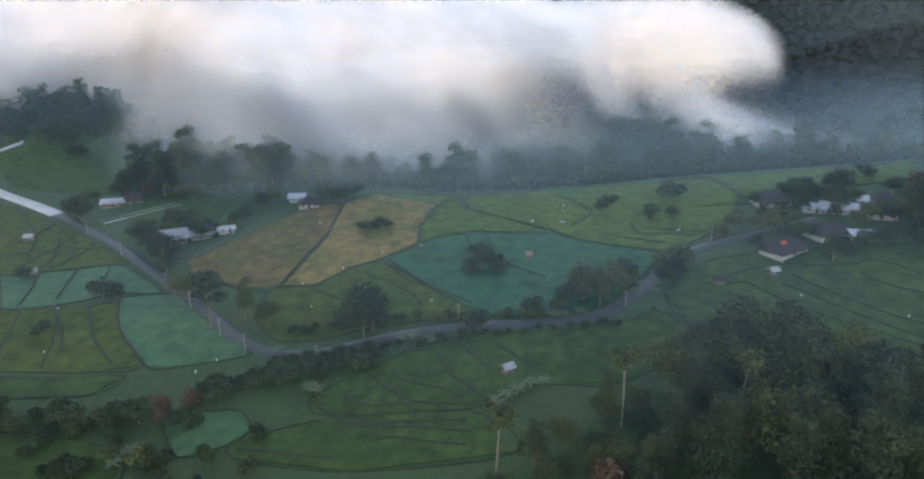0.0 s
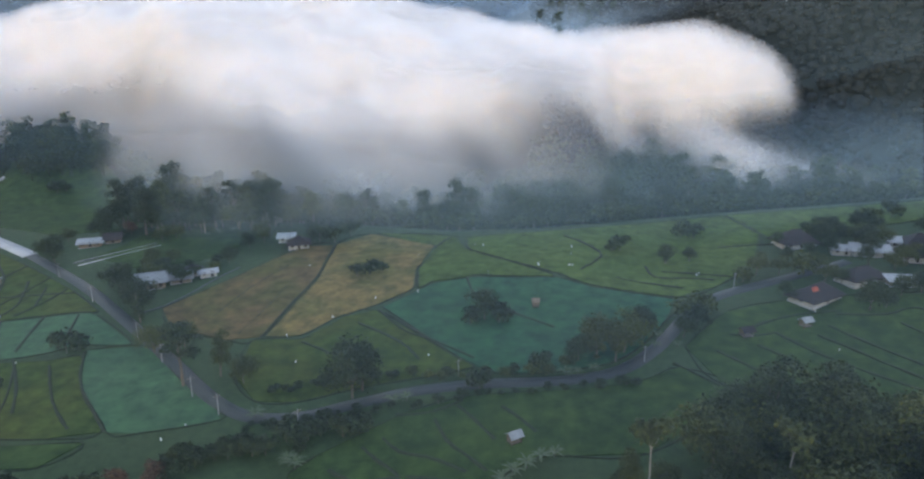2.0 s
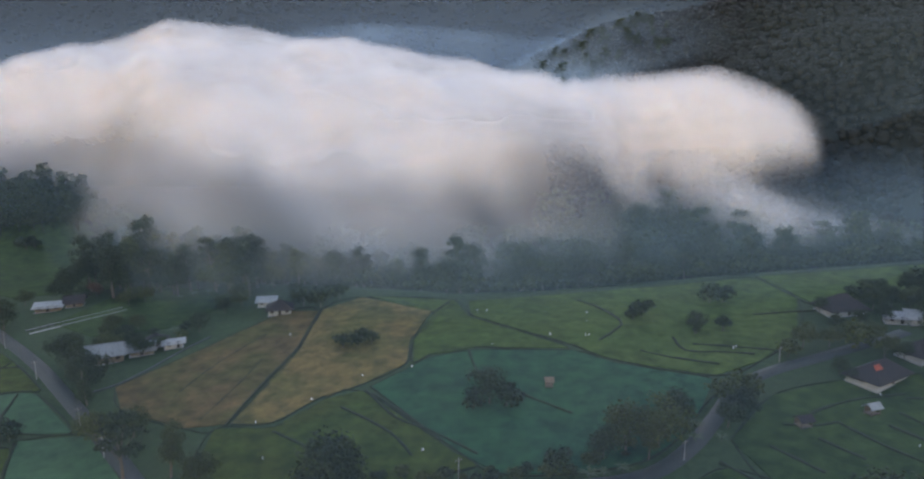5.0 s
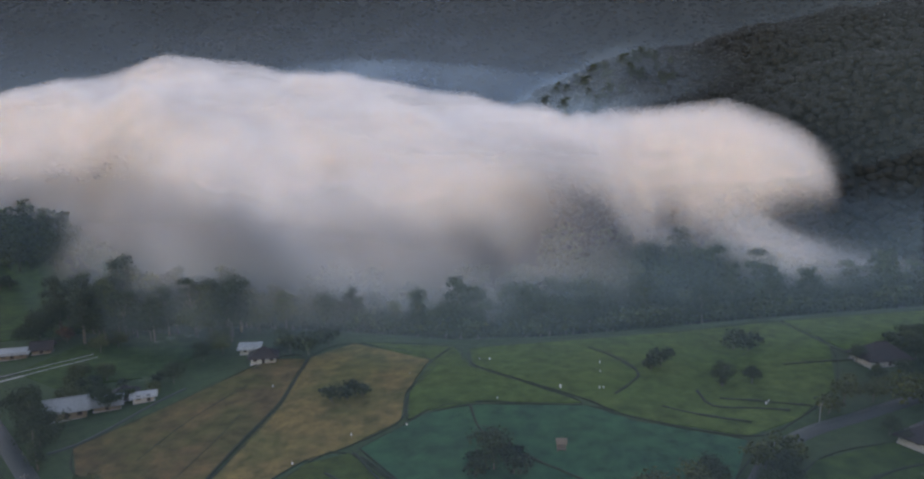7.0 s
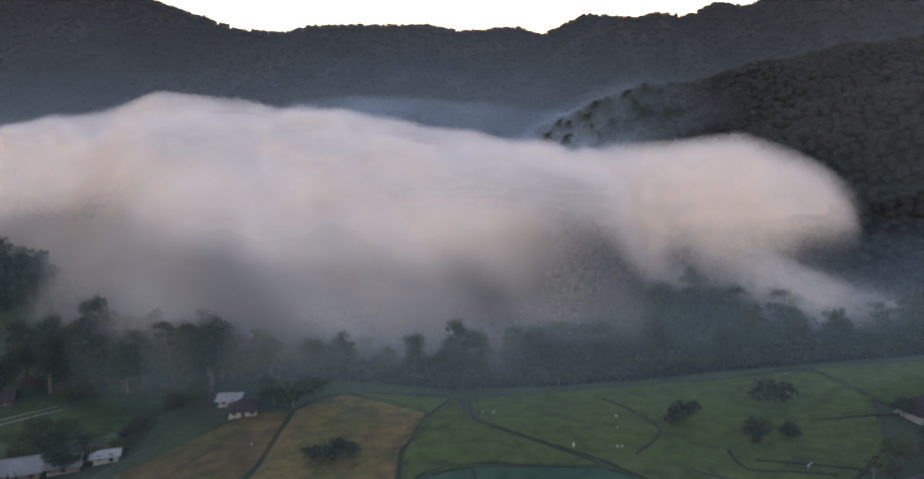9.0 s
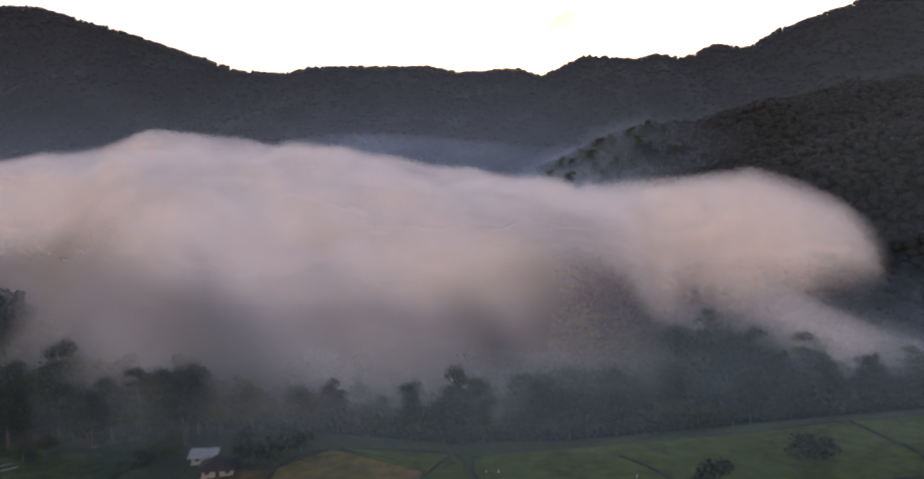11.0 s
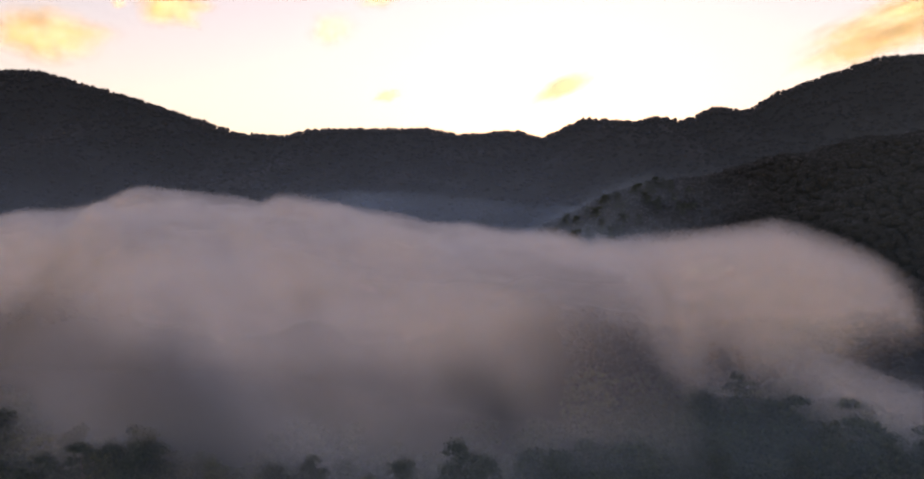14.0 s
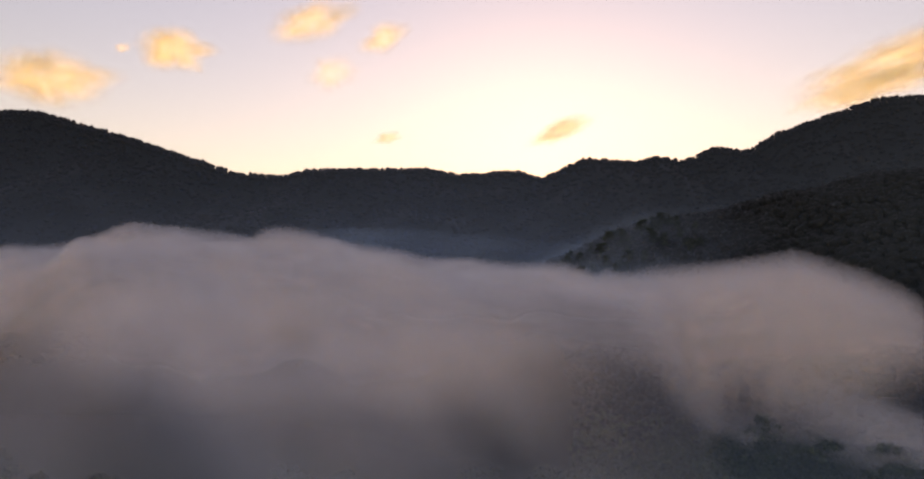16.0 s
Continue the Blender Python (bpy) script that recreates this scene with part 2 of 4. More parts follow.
def box(bm, x0, y0, z0, x1, y1, z1, bevel=0.0):
    g = bmesh.ops.create_cube(bm, size=1.0, matrix=Matrix.Translation(((x0 + x1) / 2, (y0 + y1) / 2, (z0 + z1) / 2)) @ Matrix.Diagonal((x1 - x0, y1 - y0, z1 - z0, 1)))
    if bevel:
        es = list({e for v in g["verts"] for e in v.link_edges})
        bmesh.ops.bevel(bm, geom=es, offset=bevel, segments=1, affect='EDGES')
    return bm


def limb(bm, a, b, r0, r1, sides=6):
    a, b = Vector(a), Vector(b)
    q = (b - a).to_track_quat('Z', 'Y').to_matrix().to_4x4()
    bmesh.ops.create_cone(bm, cap_ends=True, segments=sides, radius1=r0, radius2=r1, depth=(b - a).length, matrix=Matrix.Translation((a + b) / 2) @ q)


def smooth01(s):
    s = np.clip(s, 0, 1)
    return s * s * (3 - 2 * s)


# ---- terrain ----
CREST_X = [-400, -247, -154, -100, -43, -5, 26, 100, 200, 400]
CREST_Y = [560, 470, 350, 318, 304, 290, 289, 300, 312, 330]
RIDGE_X = [-3000, -1400, -893, -825, -665, -507, -439, -350, -305, -194, -82, -16, 95, 139, 218, 318, 351, 407, 463, 529, 586, 676, 778, 865, 1400, 3000]
RIDGE_Z = [380, 470, 437, 437, 391, 340, 316, 311, 322, 324, 324, 313, 320, 305, 344, 337, 347, 339, 365, 358, 392, 424, 459, 465, 526, 420]


def vnoise(x, y, s, seed=0.0):
    """Cheap smooth noise from a few crossed waves, about -1 to 1."""
    x, y = x / s + seed, y / s - 0.7 * seed
    return (np.sin(x * 1.7 + 1.3 * np.sin(y * 1.1 + seed)) + np.sin(y * 1.9 + 1.1 * np.sin(x * 1.3 - seed)) + np.sin((x + y) * 1.2 + 1.7 * np.sin((x - y) * 0.8))) / 3


def terrain(x, y):
    x, y = np.asarray(x, float), np.asarray(y, float)
    field = 8.4 + 0.0445 * np.clip(x, -500, 500) - 0.0762 * 20 * np.log1p(np.exp(-np.clip(y - 245, -260, 600) / 20))
    past = np.maximum(0, y - np.interp(x, CREST_X, CREST_Y))
    z = field - 35 * (1 - np.exp(-(past / 60) ** 1.4)) + 0.02 * np.minimum(past, 60) * vnoise(x, y, 25)
    z = z + 19 * np.exp(-((x + 228) / 45) ** 2 - ((y - 432) / 40) ** 2)
    z = z + 27 * np.exp(-((x - 88) / 78) ** 2 - ((y - 412) / 46) ** 2) * smooth01((past - 15) / 60)
    d = np.maximum(0, x - (150 - 0.95 * (y - 436)))
    spur = -27 + 230 * (1 - np.exp(-d / 250)) * np.where(y > 720, np.exp(-((y - 720) / 160) ** 2), 1.0)
    spur = spur + smooth01(d / 80) * (7 * vnoise(x, y, 45, 2.0) + 3 * vnoise(x, y, 17, 5.0))
    rise = np.clip((y - 760) / 740, 0, 1)
    crest = np.interp(x, RIDGE_X, RIDGE_Z) - 4
    front = crest * rise ** 1.25 + (28 * vnoise(x, y * 0.5, 80, 1.0) + 10 * vnoise(x, y * 0.6, 31, 4.0)) * np.sin(np.pi * rise) - 30 * (1 - smooth01(rise * 4))
    back = crest - 0.35 * np.maximum(0, y - 1500)
    mount = np.where(y < 1500, front, back)
    return np.maximum(np.maximum(z, spur), np.where(y > 760, mount, -200))


def T(x, y):
    return float(terrain(x, y))


def graded(lo, near_lo, near_hi, hi, step, grow=1.12):
    mid = list(np.arange(near_lo, near_hi + 0.1, step))
    up, s = [], step
    while (up[-1] if up else near_hi) < hi:
        s *= grow
        up.append((up[-1] if up else near_hi) + s)
    dn, s = [], step
    while (dn[-1] if dn else near_lo) > lo:
        s *= grow
        dn.append((dn[-1] if dn else near_lo) - s)
    return np.array(dn[::-1] + mid + up)


def sheet(name, xs, ys, fz, mat, label, smooth=True, **tags):
    X, Y = np.meshgrid(xs, ys)
    Z = fz(X, Y)
    nx, ny = len(xs), len(ys)
    i = np.arange(nx * ny).reshape(ny, nx)
    f = np.stack([i[:-1, :-1], i[:-1, 1:], i[1:, 1:], i[1:, :-1]], -1).reshape(-1, 4)
    ob = mesh_ob(name, np.stack([X, Y, Z], -1).reshape(-1, 3).tolist(), f.tolist(), mat, smooth=smooth)
    return tagged(ob, label, **tags)


XS = graded(-3000, -360, 420, 3000, 5.0, 1.06)
YS = np.concatenate([graded(-1500, -60, 780, 800, 5.0, 1.1), np.arange(820, 1560, 14.0), graded(1560, 1560, 1600, 3400, 20, 1.2)[0:]])
YS = np.unique(YS)
ground = sheet("ground", XS, YS, terrain, M_GROUND, "green valley floor rising into forested mountain slopes", category="ground", kind="structure")
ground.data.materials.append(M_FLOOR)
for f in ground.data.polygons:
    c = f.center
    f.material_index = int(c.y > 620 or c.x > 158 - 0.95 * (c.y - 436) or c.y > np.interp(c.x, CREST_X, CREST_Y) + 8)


# ---- road, fields, banks ----
def curve_pts(pts, step=3.0):
    """A smooth line through a few plan points."""
    P = [np.array(p, float) for p in pts]
    out = []
    for k in range(len(P) - 1):
        a, b, c, d = P[max(k - 1, 0)], P[k], P[k + 1], P[min(k + 2, len(P) - 1)]
        m = max(2, int(np.linalg.norm(c - b) / step))
        for j in range(m):
            t = j / m
            out.append(0.5 * ((2 * b) + (c - a) * t + (2 * a - 5 * b + 4 * c - d) * t * t + (3 * b - a - 3 * c + d) * t ** 3))
    out.append(P[-1])
    return np.array(out)


def strip(name, pts, profile, mat, label="", rough=0.0, step=3.0, **tags):
    """A cross-section (offset, height) carried along a line on the ground."""
    c = curve_pts(pts, step)
    d = np.gradient(c, axis=0)
    d /= np.linalg.norm(d, axis=1)[:, None] + 1e-9
    side = np.stack([d[:, 1], -d[:, 0]], 1)
    rng = np.random.RandomState(int(abs(c[0, 0] * 7 + c[0, 1] * 13)) % 9999)
    verts, faces, k = [], [], len(profile)
    for q, s in zip(c, side):
        j = 1 + rough * rng.uniform(-1, 1)
        for o, h in profile:
            x, y = q + s * o * j
            verts.append((x, y, T(x, y) + h * (1 + rough * rng.uniform(-1, 1) if h > 0 else 1)))
    for r in range(len(c) - 1):
        for q in range(k - 1):
            faces.append((r * k + q, r * k + q + 1, (r + 1) * k + q + 1, (r + 1) * k + q))
    return tagged(mesh_ob(name, verts, faces, mat, smooth=True), label, **tags)


ROAD_A = [(-168, 283), (-128, 246), (-106, 223), (-80, 195), (-62, 175), (-50, 166), (-38, 165), (-27, 169), (-12, 174), (4, 176), (22, 176), (36, 179), (47, 188), (57, 201), (65, 212), (76, 220), (92, 227), (112, 236), (122, 241)]
strip("road", ROAD_A, [(-2.2, -0.3), (-1.75, 0.30), (0, 0.36), (1.75, 0.30), (2.2, -0.3)], M_ROAD, "grey asphalt village road winding between the rice fields", category="road", kind="structure")
strip("road", [(-290, 400), (-250, 352), (-214, 320), (-189, 300), (-166, 281)], [(-3.0, -0.3), (-2.6, 0.34), (0, 0.40), (2.6, 0.34), (3.0, -0.3)], M_PALE, "pale wet stretch of concrete road", category="road", kind="structure")
strip("road", [(-285, 372), (-262, 392), (-248, 400)], [(-3.0, -0.3), (-2.2, 0.30), (2.2, 0.30), (3.0, -0.3)], M_PALE, "pale wet farm track", category="road", kind="structure")

BUND = [(-0.62, -0.2), (-0.32, 0.45), (0.28, 0.5), (0.62, -0.2)]


def bund(pts, w=1.0, h=1.0):
    return strip("field_bank", pts, [(o * w, z * h if z > 0 else z) for o, z in BUND], M_BUND, "low grassy earth bank between rice fields", 0.3, 2.5, category="earth bank", kind="structure")


def field(pts, mat, label, lift=0.22, edge=True):
    """A paddy on its plot of ground, with a soil edge and a bank round it."""
    bm = bmesh.new()
    f = bm.faces.new([bm.verts.new((x, y, 0)) for x, y in pts])
    if f.normal.z < 0 or sum((pts[i][0] * pts[(i + 1) % len(pts)][1] - pts[(i + 1) % len(pts)][0] * pts[i][1]) for i in range(len(pts))) < 0:
        f.normal_flip()
    bmesh.ops.triangulate(bm, faces=bm.faces[:])
    for _ in range(4):
        long = [e for e in bm.edges if e.calc_length() > 9]
        if not long:
            break
        bmesh.ops.subdivide_edges(bm, edges=long, cuts=1)
        bmesh.ops.triangulate(bm, faces=bm.faces[:])
    rim = [e for e in bm.edges if e.is_boundary]
    new_rim = bmesh.ops.extrude_edge_only(bm, edges=rim)["geom"]
    low = {v for v in new_rim if isinstance(v, bmesh.types.BMVert)}
    for v in bm.verts:
        v.co.z = T(v.co.x, v.co.y) + (-0.3 if v in low else lift)
    ob = part("rice_field", bm, mat)
    tagged(ob, label, category="rice field", kind="structure")
    if edge:
        bund(list(pts) + [pts[0]], 0.36, 0.6)
    return ob


field([(-93, 225), (-77, 250), (-61, 279), (-50, 278), (-50, 243), (-57, 204), (-67, 203), (-86, 213)], M_TAN2, "harvested brown stubble field with green patches")
field([(-56, 204), (-49, 243), (-49, 279), (-37, 291), (-12, 273), (-17, 249), (-17, 233), (-28, 221), (-37, 215), (-46, 204)], M_TAN, "ripe straw-coloured rice field")
field([(-25, 220), (-16, 230), (-11, 236), (2, 240), (29, 237), (39, 228), (61, 217), (53, 202), (44, 190), (35, 183), (21, 180), (6, 181), (-2, 189)], M_TEAL, "dense blue-green rice field")
field([(-35, 292), (-5, 284), (0, 267), (28, 239), (2, 242), (-11, 238), (-15, 233), (-16, 249), (-11, 272)], M_LIGHT, "light green rice field at the edge of the terrace")
field([(0, 282), (26, 285), (51, 288), (73, 291), (101, 296), (105, 271), (93, 243), (76, 226), (62, 219), (39, 230), (29, 241), (15, 254), (1, 268)], M_LIGHT, "wide light green rice field")
field([(102, 297), (150, 302), (192, 307), (182, 285), (134, 271), (109, 262)], M_LIGHT, "light green rice field above the village")
field([(-36, 214), (-27, 218), (-3, 189), (2, 184), (-10, 180), (-26, 176), (-40, 171), (-50, 172), (-58, 183), (-59, 202), (-45, 202)], M_OLIVE, "olive green rice field beside the road")
field([(-104, 200), (-88, 201), (-72, 183), (-58, 169), (-56, 165), (-73, 161), (-81, 162), (-98, 184)], M_WET, "flooded paddy with pale young rice", 0.12)
field([(-152, 219), (-134, 221), (-118, 224), (-113, 223), (-93, 203), (-107, 203), (-118, 198), (-138, 196)], M_WET, "flooded pale green paddy", 0.12)
field([(-203, 300), (-180, 285), (-134, 246), (-113, 225), (-118, 225), (-134, 222), (-152, 220), (-190, 250)], M_OLIVE, "olive green rice terraces")
field([(-160, 190), (-137, 194), (-112, 195), (-104, 197), (-96, 181), (-82, 162), (-95, 160), (-120, 162), (-150, 165)], M_OLIVE, "olive green rice terraces")
field([(-30, 152), (-14, 165), (1, 171), (22, 172), (40, 174), (52, 180), (62, 168), (37, 148), (15, 148), (1, 140), (-30, 139), (-36, 145)], M_GREEN, "green terraced rice field below the road")
field([(56, 190), (72, 208), (91, 214), (119, 216), (150, 212), (160, 175), (120, 145), (86, 165), (60, 172)], M_GREEN, "green terraced rice field beside the village")
field([(-50, 131), (-30, 138), (1, 139), (10, 125), (-23, 121), (-48, 126)], M_GREEN, "green terraced rice field")
field([(-67, 137), (-60, 142), (-51, 142), (-47, 135), (-51, 130), (-60, 127)], M_WET, "small flooded paddy", 0.12)
field([(-240, 460), (-160, 352), (-130, 318), (-170, 308), (-215, 330), (-275, 410), (-290, 440)], M_GREEN, "green meadow on the far terrace", edge=False)
field([(-128, 318), (-100, 309), (-82, 296), (-92, 268), (-118, 262), (-138, 276)], M_GREEN, "green plot around the farmhouses", edge=False)
field([(-110, 150), (-90, 150), (-84, 158), (-100, 158), (-150, 160), (-180, 150)], M_GREEN, "green rice terrace above the hedge")
field([(-170, 140), (-110, 138), (-82, 133), (-70, 124), (-80, 108), (-170, 108)], M_GREEN, "dark green rice terraces")

# banks that part the terraces
bund([(-31, 210), (-18, 198), (-12, 188)], 0.8, 0.95)
bund([(-24, 216), (-14, 204), (-6, 193)], 0.8, 0.95)
bund([(-45, 200), (-32, 190), (-22, 180)], 0.8, 0.95)
bund([(-57, 203), (-54, 222), (-50, 243), (-49, 262), (-49, 279)], 0.9, 0.9)
bund([(-75, 218), (-70, 238), (-62, 258)], 0.5, 0.6)
bund([(-64, 206), (-60, 225), (-58, 240)], 0.4, 0.6)
bund([(-26, 218), (-17, 204), (-9, 198), (2, 188)], 0.8, 1.0)
bund([(-140, 220), (-136, 208), (-134, 197)], 0.8, 0.95)
bund([(-128, 222), (-126, 210), (-124, 200)], 0.8, 0.95)
bund([(-118, 223), (-115, 212), (-113, 201)], 0.8, 0.95)
bund([(-144, 255), (-146, 240), (-150, 222)], 0.8, 0.95)
bund([(-132, 243), (-134, 233), (-138, 223)], 0.8, 0.95)
bund([(-160, 268), (-163, 250), (-170, 235)], 0.8, 0.95)
bund([(-170, 235), (-150, 238), (-128, 240)], 0.8, 0.95)
bund([(-121, 195), (-113, 178), (-108, 162)], 0.8, 0.95)
bund([(-132, 194), (-126, 178), (-124, 163)], 0.8, 0.95)
bund([(-145, 192), (-140, 178), (-140, 164)], 0.8, 0.95)
bund([(0, 240), (3, 225), (12, 214), (24, 203)], 0.8, 0.95)
bund([(-11, 272), (-6, 283)], 0.8, 0.95)
bund([(-18, 156), (-14, 151), (-8, 149), (-3, 146), (0, 144)], 0.95, 1.0)
bund([(-7, 162), (-4, 154), (1, 148), (4, 144)], 0.95, 1.0)
bund([(-2, 167), (2, 161), (6, 154)], 0.95, 1.0)
bund([(8, 166), (12, 161), (15, 156)], 0.95, 1.0)
bund([(-12, 143), (-5, 142), (2, 141), (6, 140)], 0.95, 1.0)
bund([(-28, 146), (-22, 142), (-15, 143), (-12, 141)], 0.95, 1.0)
bund([(-22, 153), (-18, 148), (-14, 144), (-11, 137)], 0.95, 1.0)
bund([(-33, 142), (-29, 139), (-25, 136), (-12, 136), (0, 136)], 0.95, 1.0)
bund([(-27, 134), (-25, 135), (-11, 134), (1, 132)], 0.95, 1.0)
bund([(-20, 130), (-16, 131), (-7, 129), (0, 128)], 0.95, 1.0)
bund([(-16, 164), (-8, 165), (-1, 169)], 0.95, 1.0)
bund([(-48, 129), (-38, 127), (-27, 125)], 0.95, 1.0)
bund([(81, 195), (87, 184), (97, 172), (111, 158)], 0.95, 1.0)
bund([(96, 198), (102, 187), (111, 174), (117, 168)], 0.95, 1.0)
bund([(91, 193), (97, 184), (104, 173), (113, 162)], 0.95, 1.0)
bund([(115, 198), (119, 190), (126, 184)], 0.95, 1.0)
bund([(101, 204), (114, 203), (124, 206), (132, 195)], 0.95, 1.0)
bund([(69, 195), (76, 194), (81, 195)], 0.95, 1.0)
bund([(77, 199), (88, 204), (102, 206)], 0.95, 1.0)
bund([(63, 187), (70, 177)], 0.95, 1.0)
bund([(51, 182), (59, 171)], 0.95, 1.0)
bund([(74, 189), (80, 181)], 0.95, 1.0)
bund([(47, 235), (54, 230), (65, 225)], 0.95, 1.0)
bund([(58, 243), (59, 234), (69, 232), (76, 230)], 0.95, 1.0)
bund([(62, 238), (73, 235), (82, 232)], 0.95, 1.0)
bund([(37, 243), (43, 250), (46, 257), (42, 269), (36, 278)], 0.95, 1.0)
bund([(86, 258), (96, 259), (109, 260)], 0.95, 1.0)
bund([(-122, 196), (-113, 182), (-107, 170)], 0.95, 1.0)
bund([(-110, 192), (-100, 175), (-90, 163)], 0.95, 1.0)
bund([(-104, 199), (-96, 181), (-81, 162)], 0.95, 1.0)
bund([(-186, 287), (-161, 256), (-152, 233)], 0.95, 1.0)
bund([(-150, 252), (-142, 232), (-143, 222)], 0.95, 1.0)
bund([(-140, 245), (-135, 229)], 0.95, 1.0)

# the sunken channel with pale edging between two plots
strip("water_channel", [(-142, 268), (-120, 289)], [(-1.8, 0.3), (-1.5, -0.2), (1.5, -0.2), (1.8, 0.3)], M_DARK, "dark water channel", category="water channel", kind="structure")
for o in (-2.1, 2.1):
    strip("channel_edge", [(-142 + o * 0.7, 268 - o * 0.7), (-120 + o * 0.7, 289 - o * 0.7)], [(-0.14, -0.2), (-0.1, 0.35), (0.1, 0.35), (0.14, -0.2)], M_PALE, "pale concrete edging of the channel", category="edging", kind="structure")
strip("field_wall", [(-98, 223), (-93, 227), (-88, 237), (-84, 248), (-79, 258)], [(-0.5, -0.2), (-0.4, 0.22), (0.4, 0.22), (0.5, -0.2)], M_ROAD, "low pale boundary wall beside the stubble field", category="wall", kind="structure")


# ---- trees ----
def tufts(rng, centres, radii, count, size, flat=0.7, shell=0.55):
    """Many small crumpled leaf sprays filling a few uneven lobes."""
    verts, faces = [], []
    w = np.array([r ** 2 for r in radii])
    pick = rng.choice(len(centres), count, p=w / w.sum())
    for k in pick:
        v = rng.normal(size=3)
        v /= np.linalg.norm(v)
        if v[2] < -0.35:
            v[2] *= -0.5
        rr = radii[k] * (shell + (1 - shell) * rng.rand() ** 0.5) * (1 + 0.18 * rng.randn())
        c = np.array(centres[k]) + v * rr * np.array([1, 1, flat])
        a = rng.normal(size=3)
        a = a - v * a.dot(v) * 0.6
        a /= np.linalg.norm(a) + 1e-9
        b = np.cross(v + 0.5 * rng.normal(size=3), a)
        b /= np.linalg.norm(b) + 1e-9
        s = size * rng.uniform(0.6, 1.4)
        i = len(verts)
        verts += [c - a * s, c - b * s * 0.6 + v * s * 0.2, c + a * s + v * s * 0.1, c + b * s * 0.6, c + v * s * 0.45]
        faces += [(i, i + 1, i + 4), (i + 1, i + 2, i + 4), (i + 2, i + 3, i + 4), (i + 3, i, i + 4)]
    return verts, faces


def tree(seed, height, spread, kind, leaves, bark, label, count=600):
    rng = np.random.RandomState(seed)
    name = "bush" if height < 5 else "tree"
    root = new(name)
    tagged(root, label, category=name, group="bushes" if height < 5 else "trees")
    bm = bmesh.new()
    r0 = height * (0.006 if kind == 'bare' else 0.020) + 0.06
    bend = rng.uniform(-0.05, 0.05, 2) * height
    fork = {'round': 0.32, 'tall': 0.45, 'layered': 0.5, 'bare': 0.75, 'cone': 0.85}[kind]
    p0, p1, p2 = Vector((0, 0, -0.6)), Vector((bend[0] * 0.4, bend[1] * 0.4, height * fork * 0.5)), Vector((bend[0], bend[1], height * fork))
    limb(bm, p0, p1, r0, r0 * 0.8, 7)
    limb(bm, p1, p2, r0 * 0.8, r0 * 0.6, 7)
    centres, radii = [], []
    n = {'round': 9, 'tall': 9, 'layered': 8, 'bare': 6, 'cone': 8}[kind]
    for k in range(n):
        a = k * 2.4 + rng.uniform(-0.4, 0.4)
        if kind == 'round':
            z, o, r = height * (0.34 + 0.5 * rng.rand()), spread * rng.uniform(0.2, 0.55), spread * rng.uniform(0.42, 0.62)
        elif kind == 'tall':
            z, o, r = height * (0.3 + 0.6 * k / n), spread * rng.uniform(0.1, 0.5) * (1.15 - 0.5 * k / n), spread * rng.uniform(0.42, 0.62) * (1.1 - 0.4 * k / n)
        elif kind == 'layered':
            z, o, r = height * (0.55 + 0.4 * k / n), spread * rng.uniform(0.35, 0.75) * (1.1 - 0.6 * k / n), spread * rng.uniform(0.3, 0.45)
        elif kind == 'bare':
            z, o, r = height * rng.uniform(0.6, 0.97), spread * rng.uniform(0.2, 0.6), spread * rng.uniform(0.3, 0.5)
        else:
            z, o, r = height * (0.2 + 0.72 * k / n), spread * 0.12, spread * (0.95 - 0.8 * k / n) * 0.6
        c = (bend[0] + o * math.cos(a), bend[1] + o * math.sin(a), z)
        centres.append(c), radii.append(r)
        start = p1.lerp(p2, rng.uniform(0.4, 1.0))
        limb(bm, start, start.lerp(Vector(c), 0.85), r0 * 0.38, r0 * 0.1, 5)
    part("trunk", bm, bark, root)
    v, f = tufts(rng, centres, radii, count, spread * 1.9 / math.sqrt(count) + 0.1, 0.4 if kind == 'layered' else 0.85, 0.7)
    mesh_ob("crown", v, f, leaves, root)
    return root


def plant(seed, size, n_leaf, leaves, label, name="banana_plant", cat="plant"):
    """A rosette of long arching leaves on a short stem."""
    rng = np.random.RandomState(seed)
    root = new(name)
    tagged(root, label, category=cat, group="pale plants")
    bm = bmesh.new()
    limb(bm, (0, 0, -0.3), (0, 0, size * 0.45), 0.16, 0.1, 6)
    part("stem", bm, M_BARK, root)
    for k in range(n_leaf):
        a, up, L = k * 6.283 / n_leaf + rng.uniform(-0.3, 0.3), rng.uniform(0.5, 1.35), size * rng.uniform(0.7, 1.1)
        verts, faces = [], []
        for j in range(5):
            s = j / 4
            r, z = L * s * math.cos(up * (1 - s)), size * 0.45 + L * (math.sin(up) * s - 0.55 * s * s)
            w = size * 0.085 * math.sin(math.pi * min(0.95, 0.12 + s * 0.85)) + 0.03
            c, d = Vector((math.cos(a) * r, math.sin(a) * r, z)), Vector((-math.sin(a), math.cos(a), 0)) * w
            verts += [c - d, c + Vector((0, 0, 0.06)), c + d]
        for j in range(4):
            i = j * 3
            faces += [(i, i + 1, i + 4, i + 3), (i + 1, i + 2, i + 5, i + 4)]
        mesh_ob("leaf", verts, faces, leaves, root)
    return root


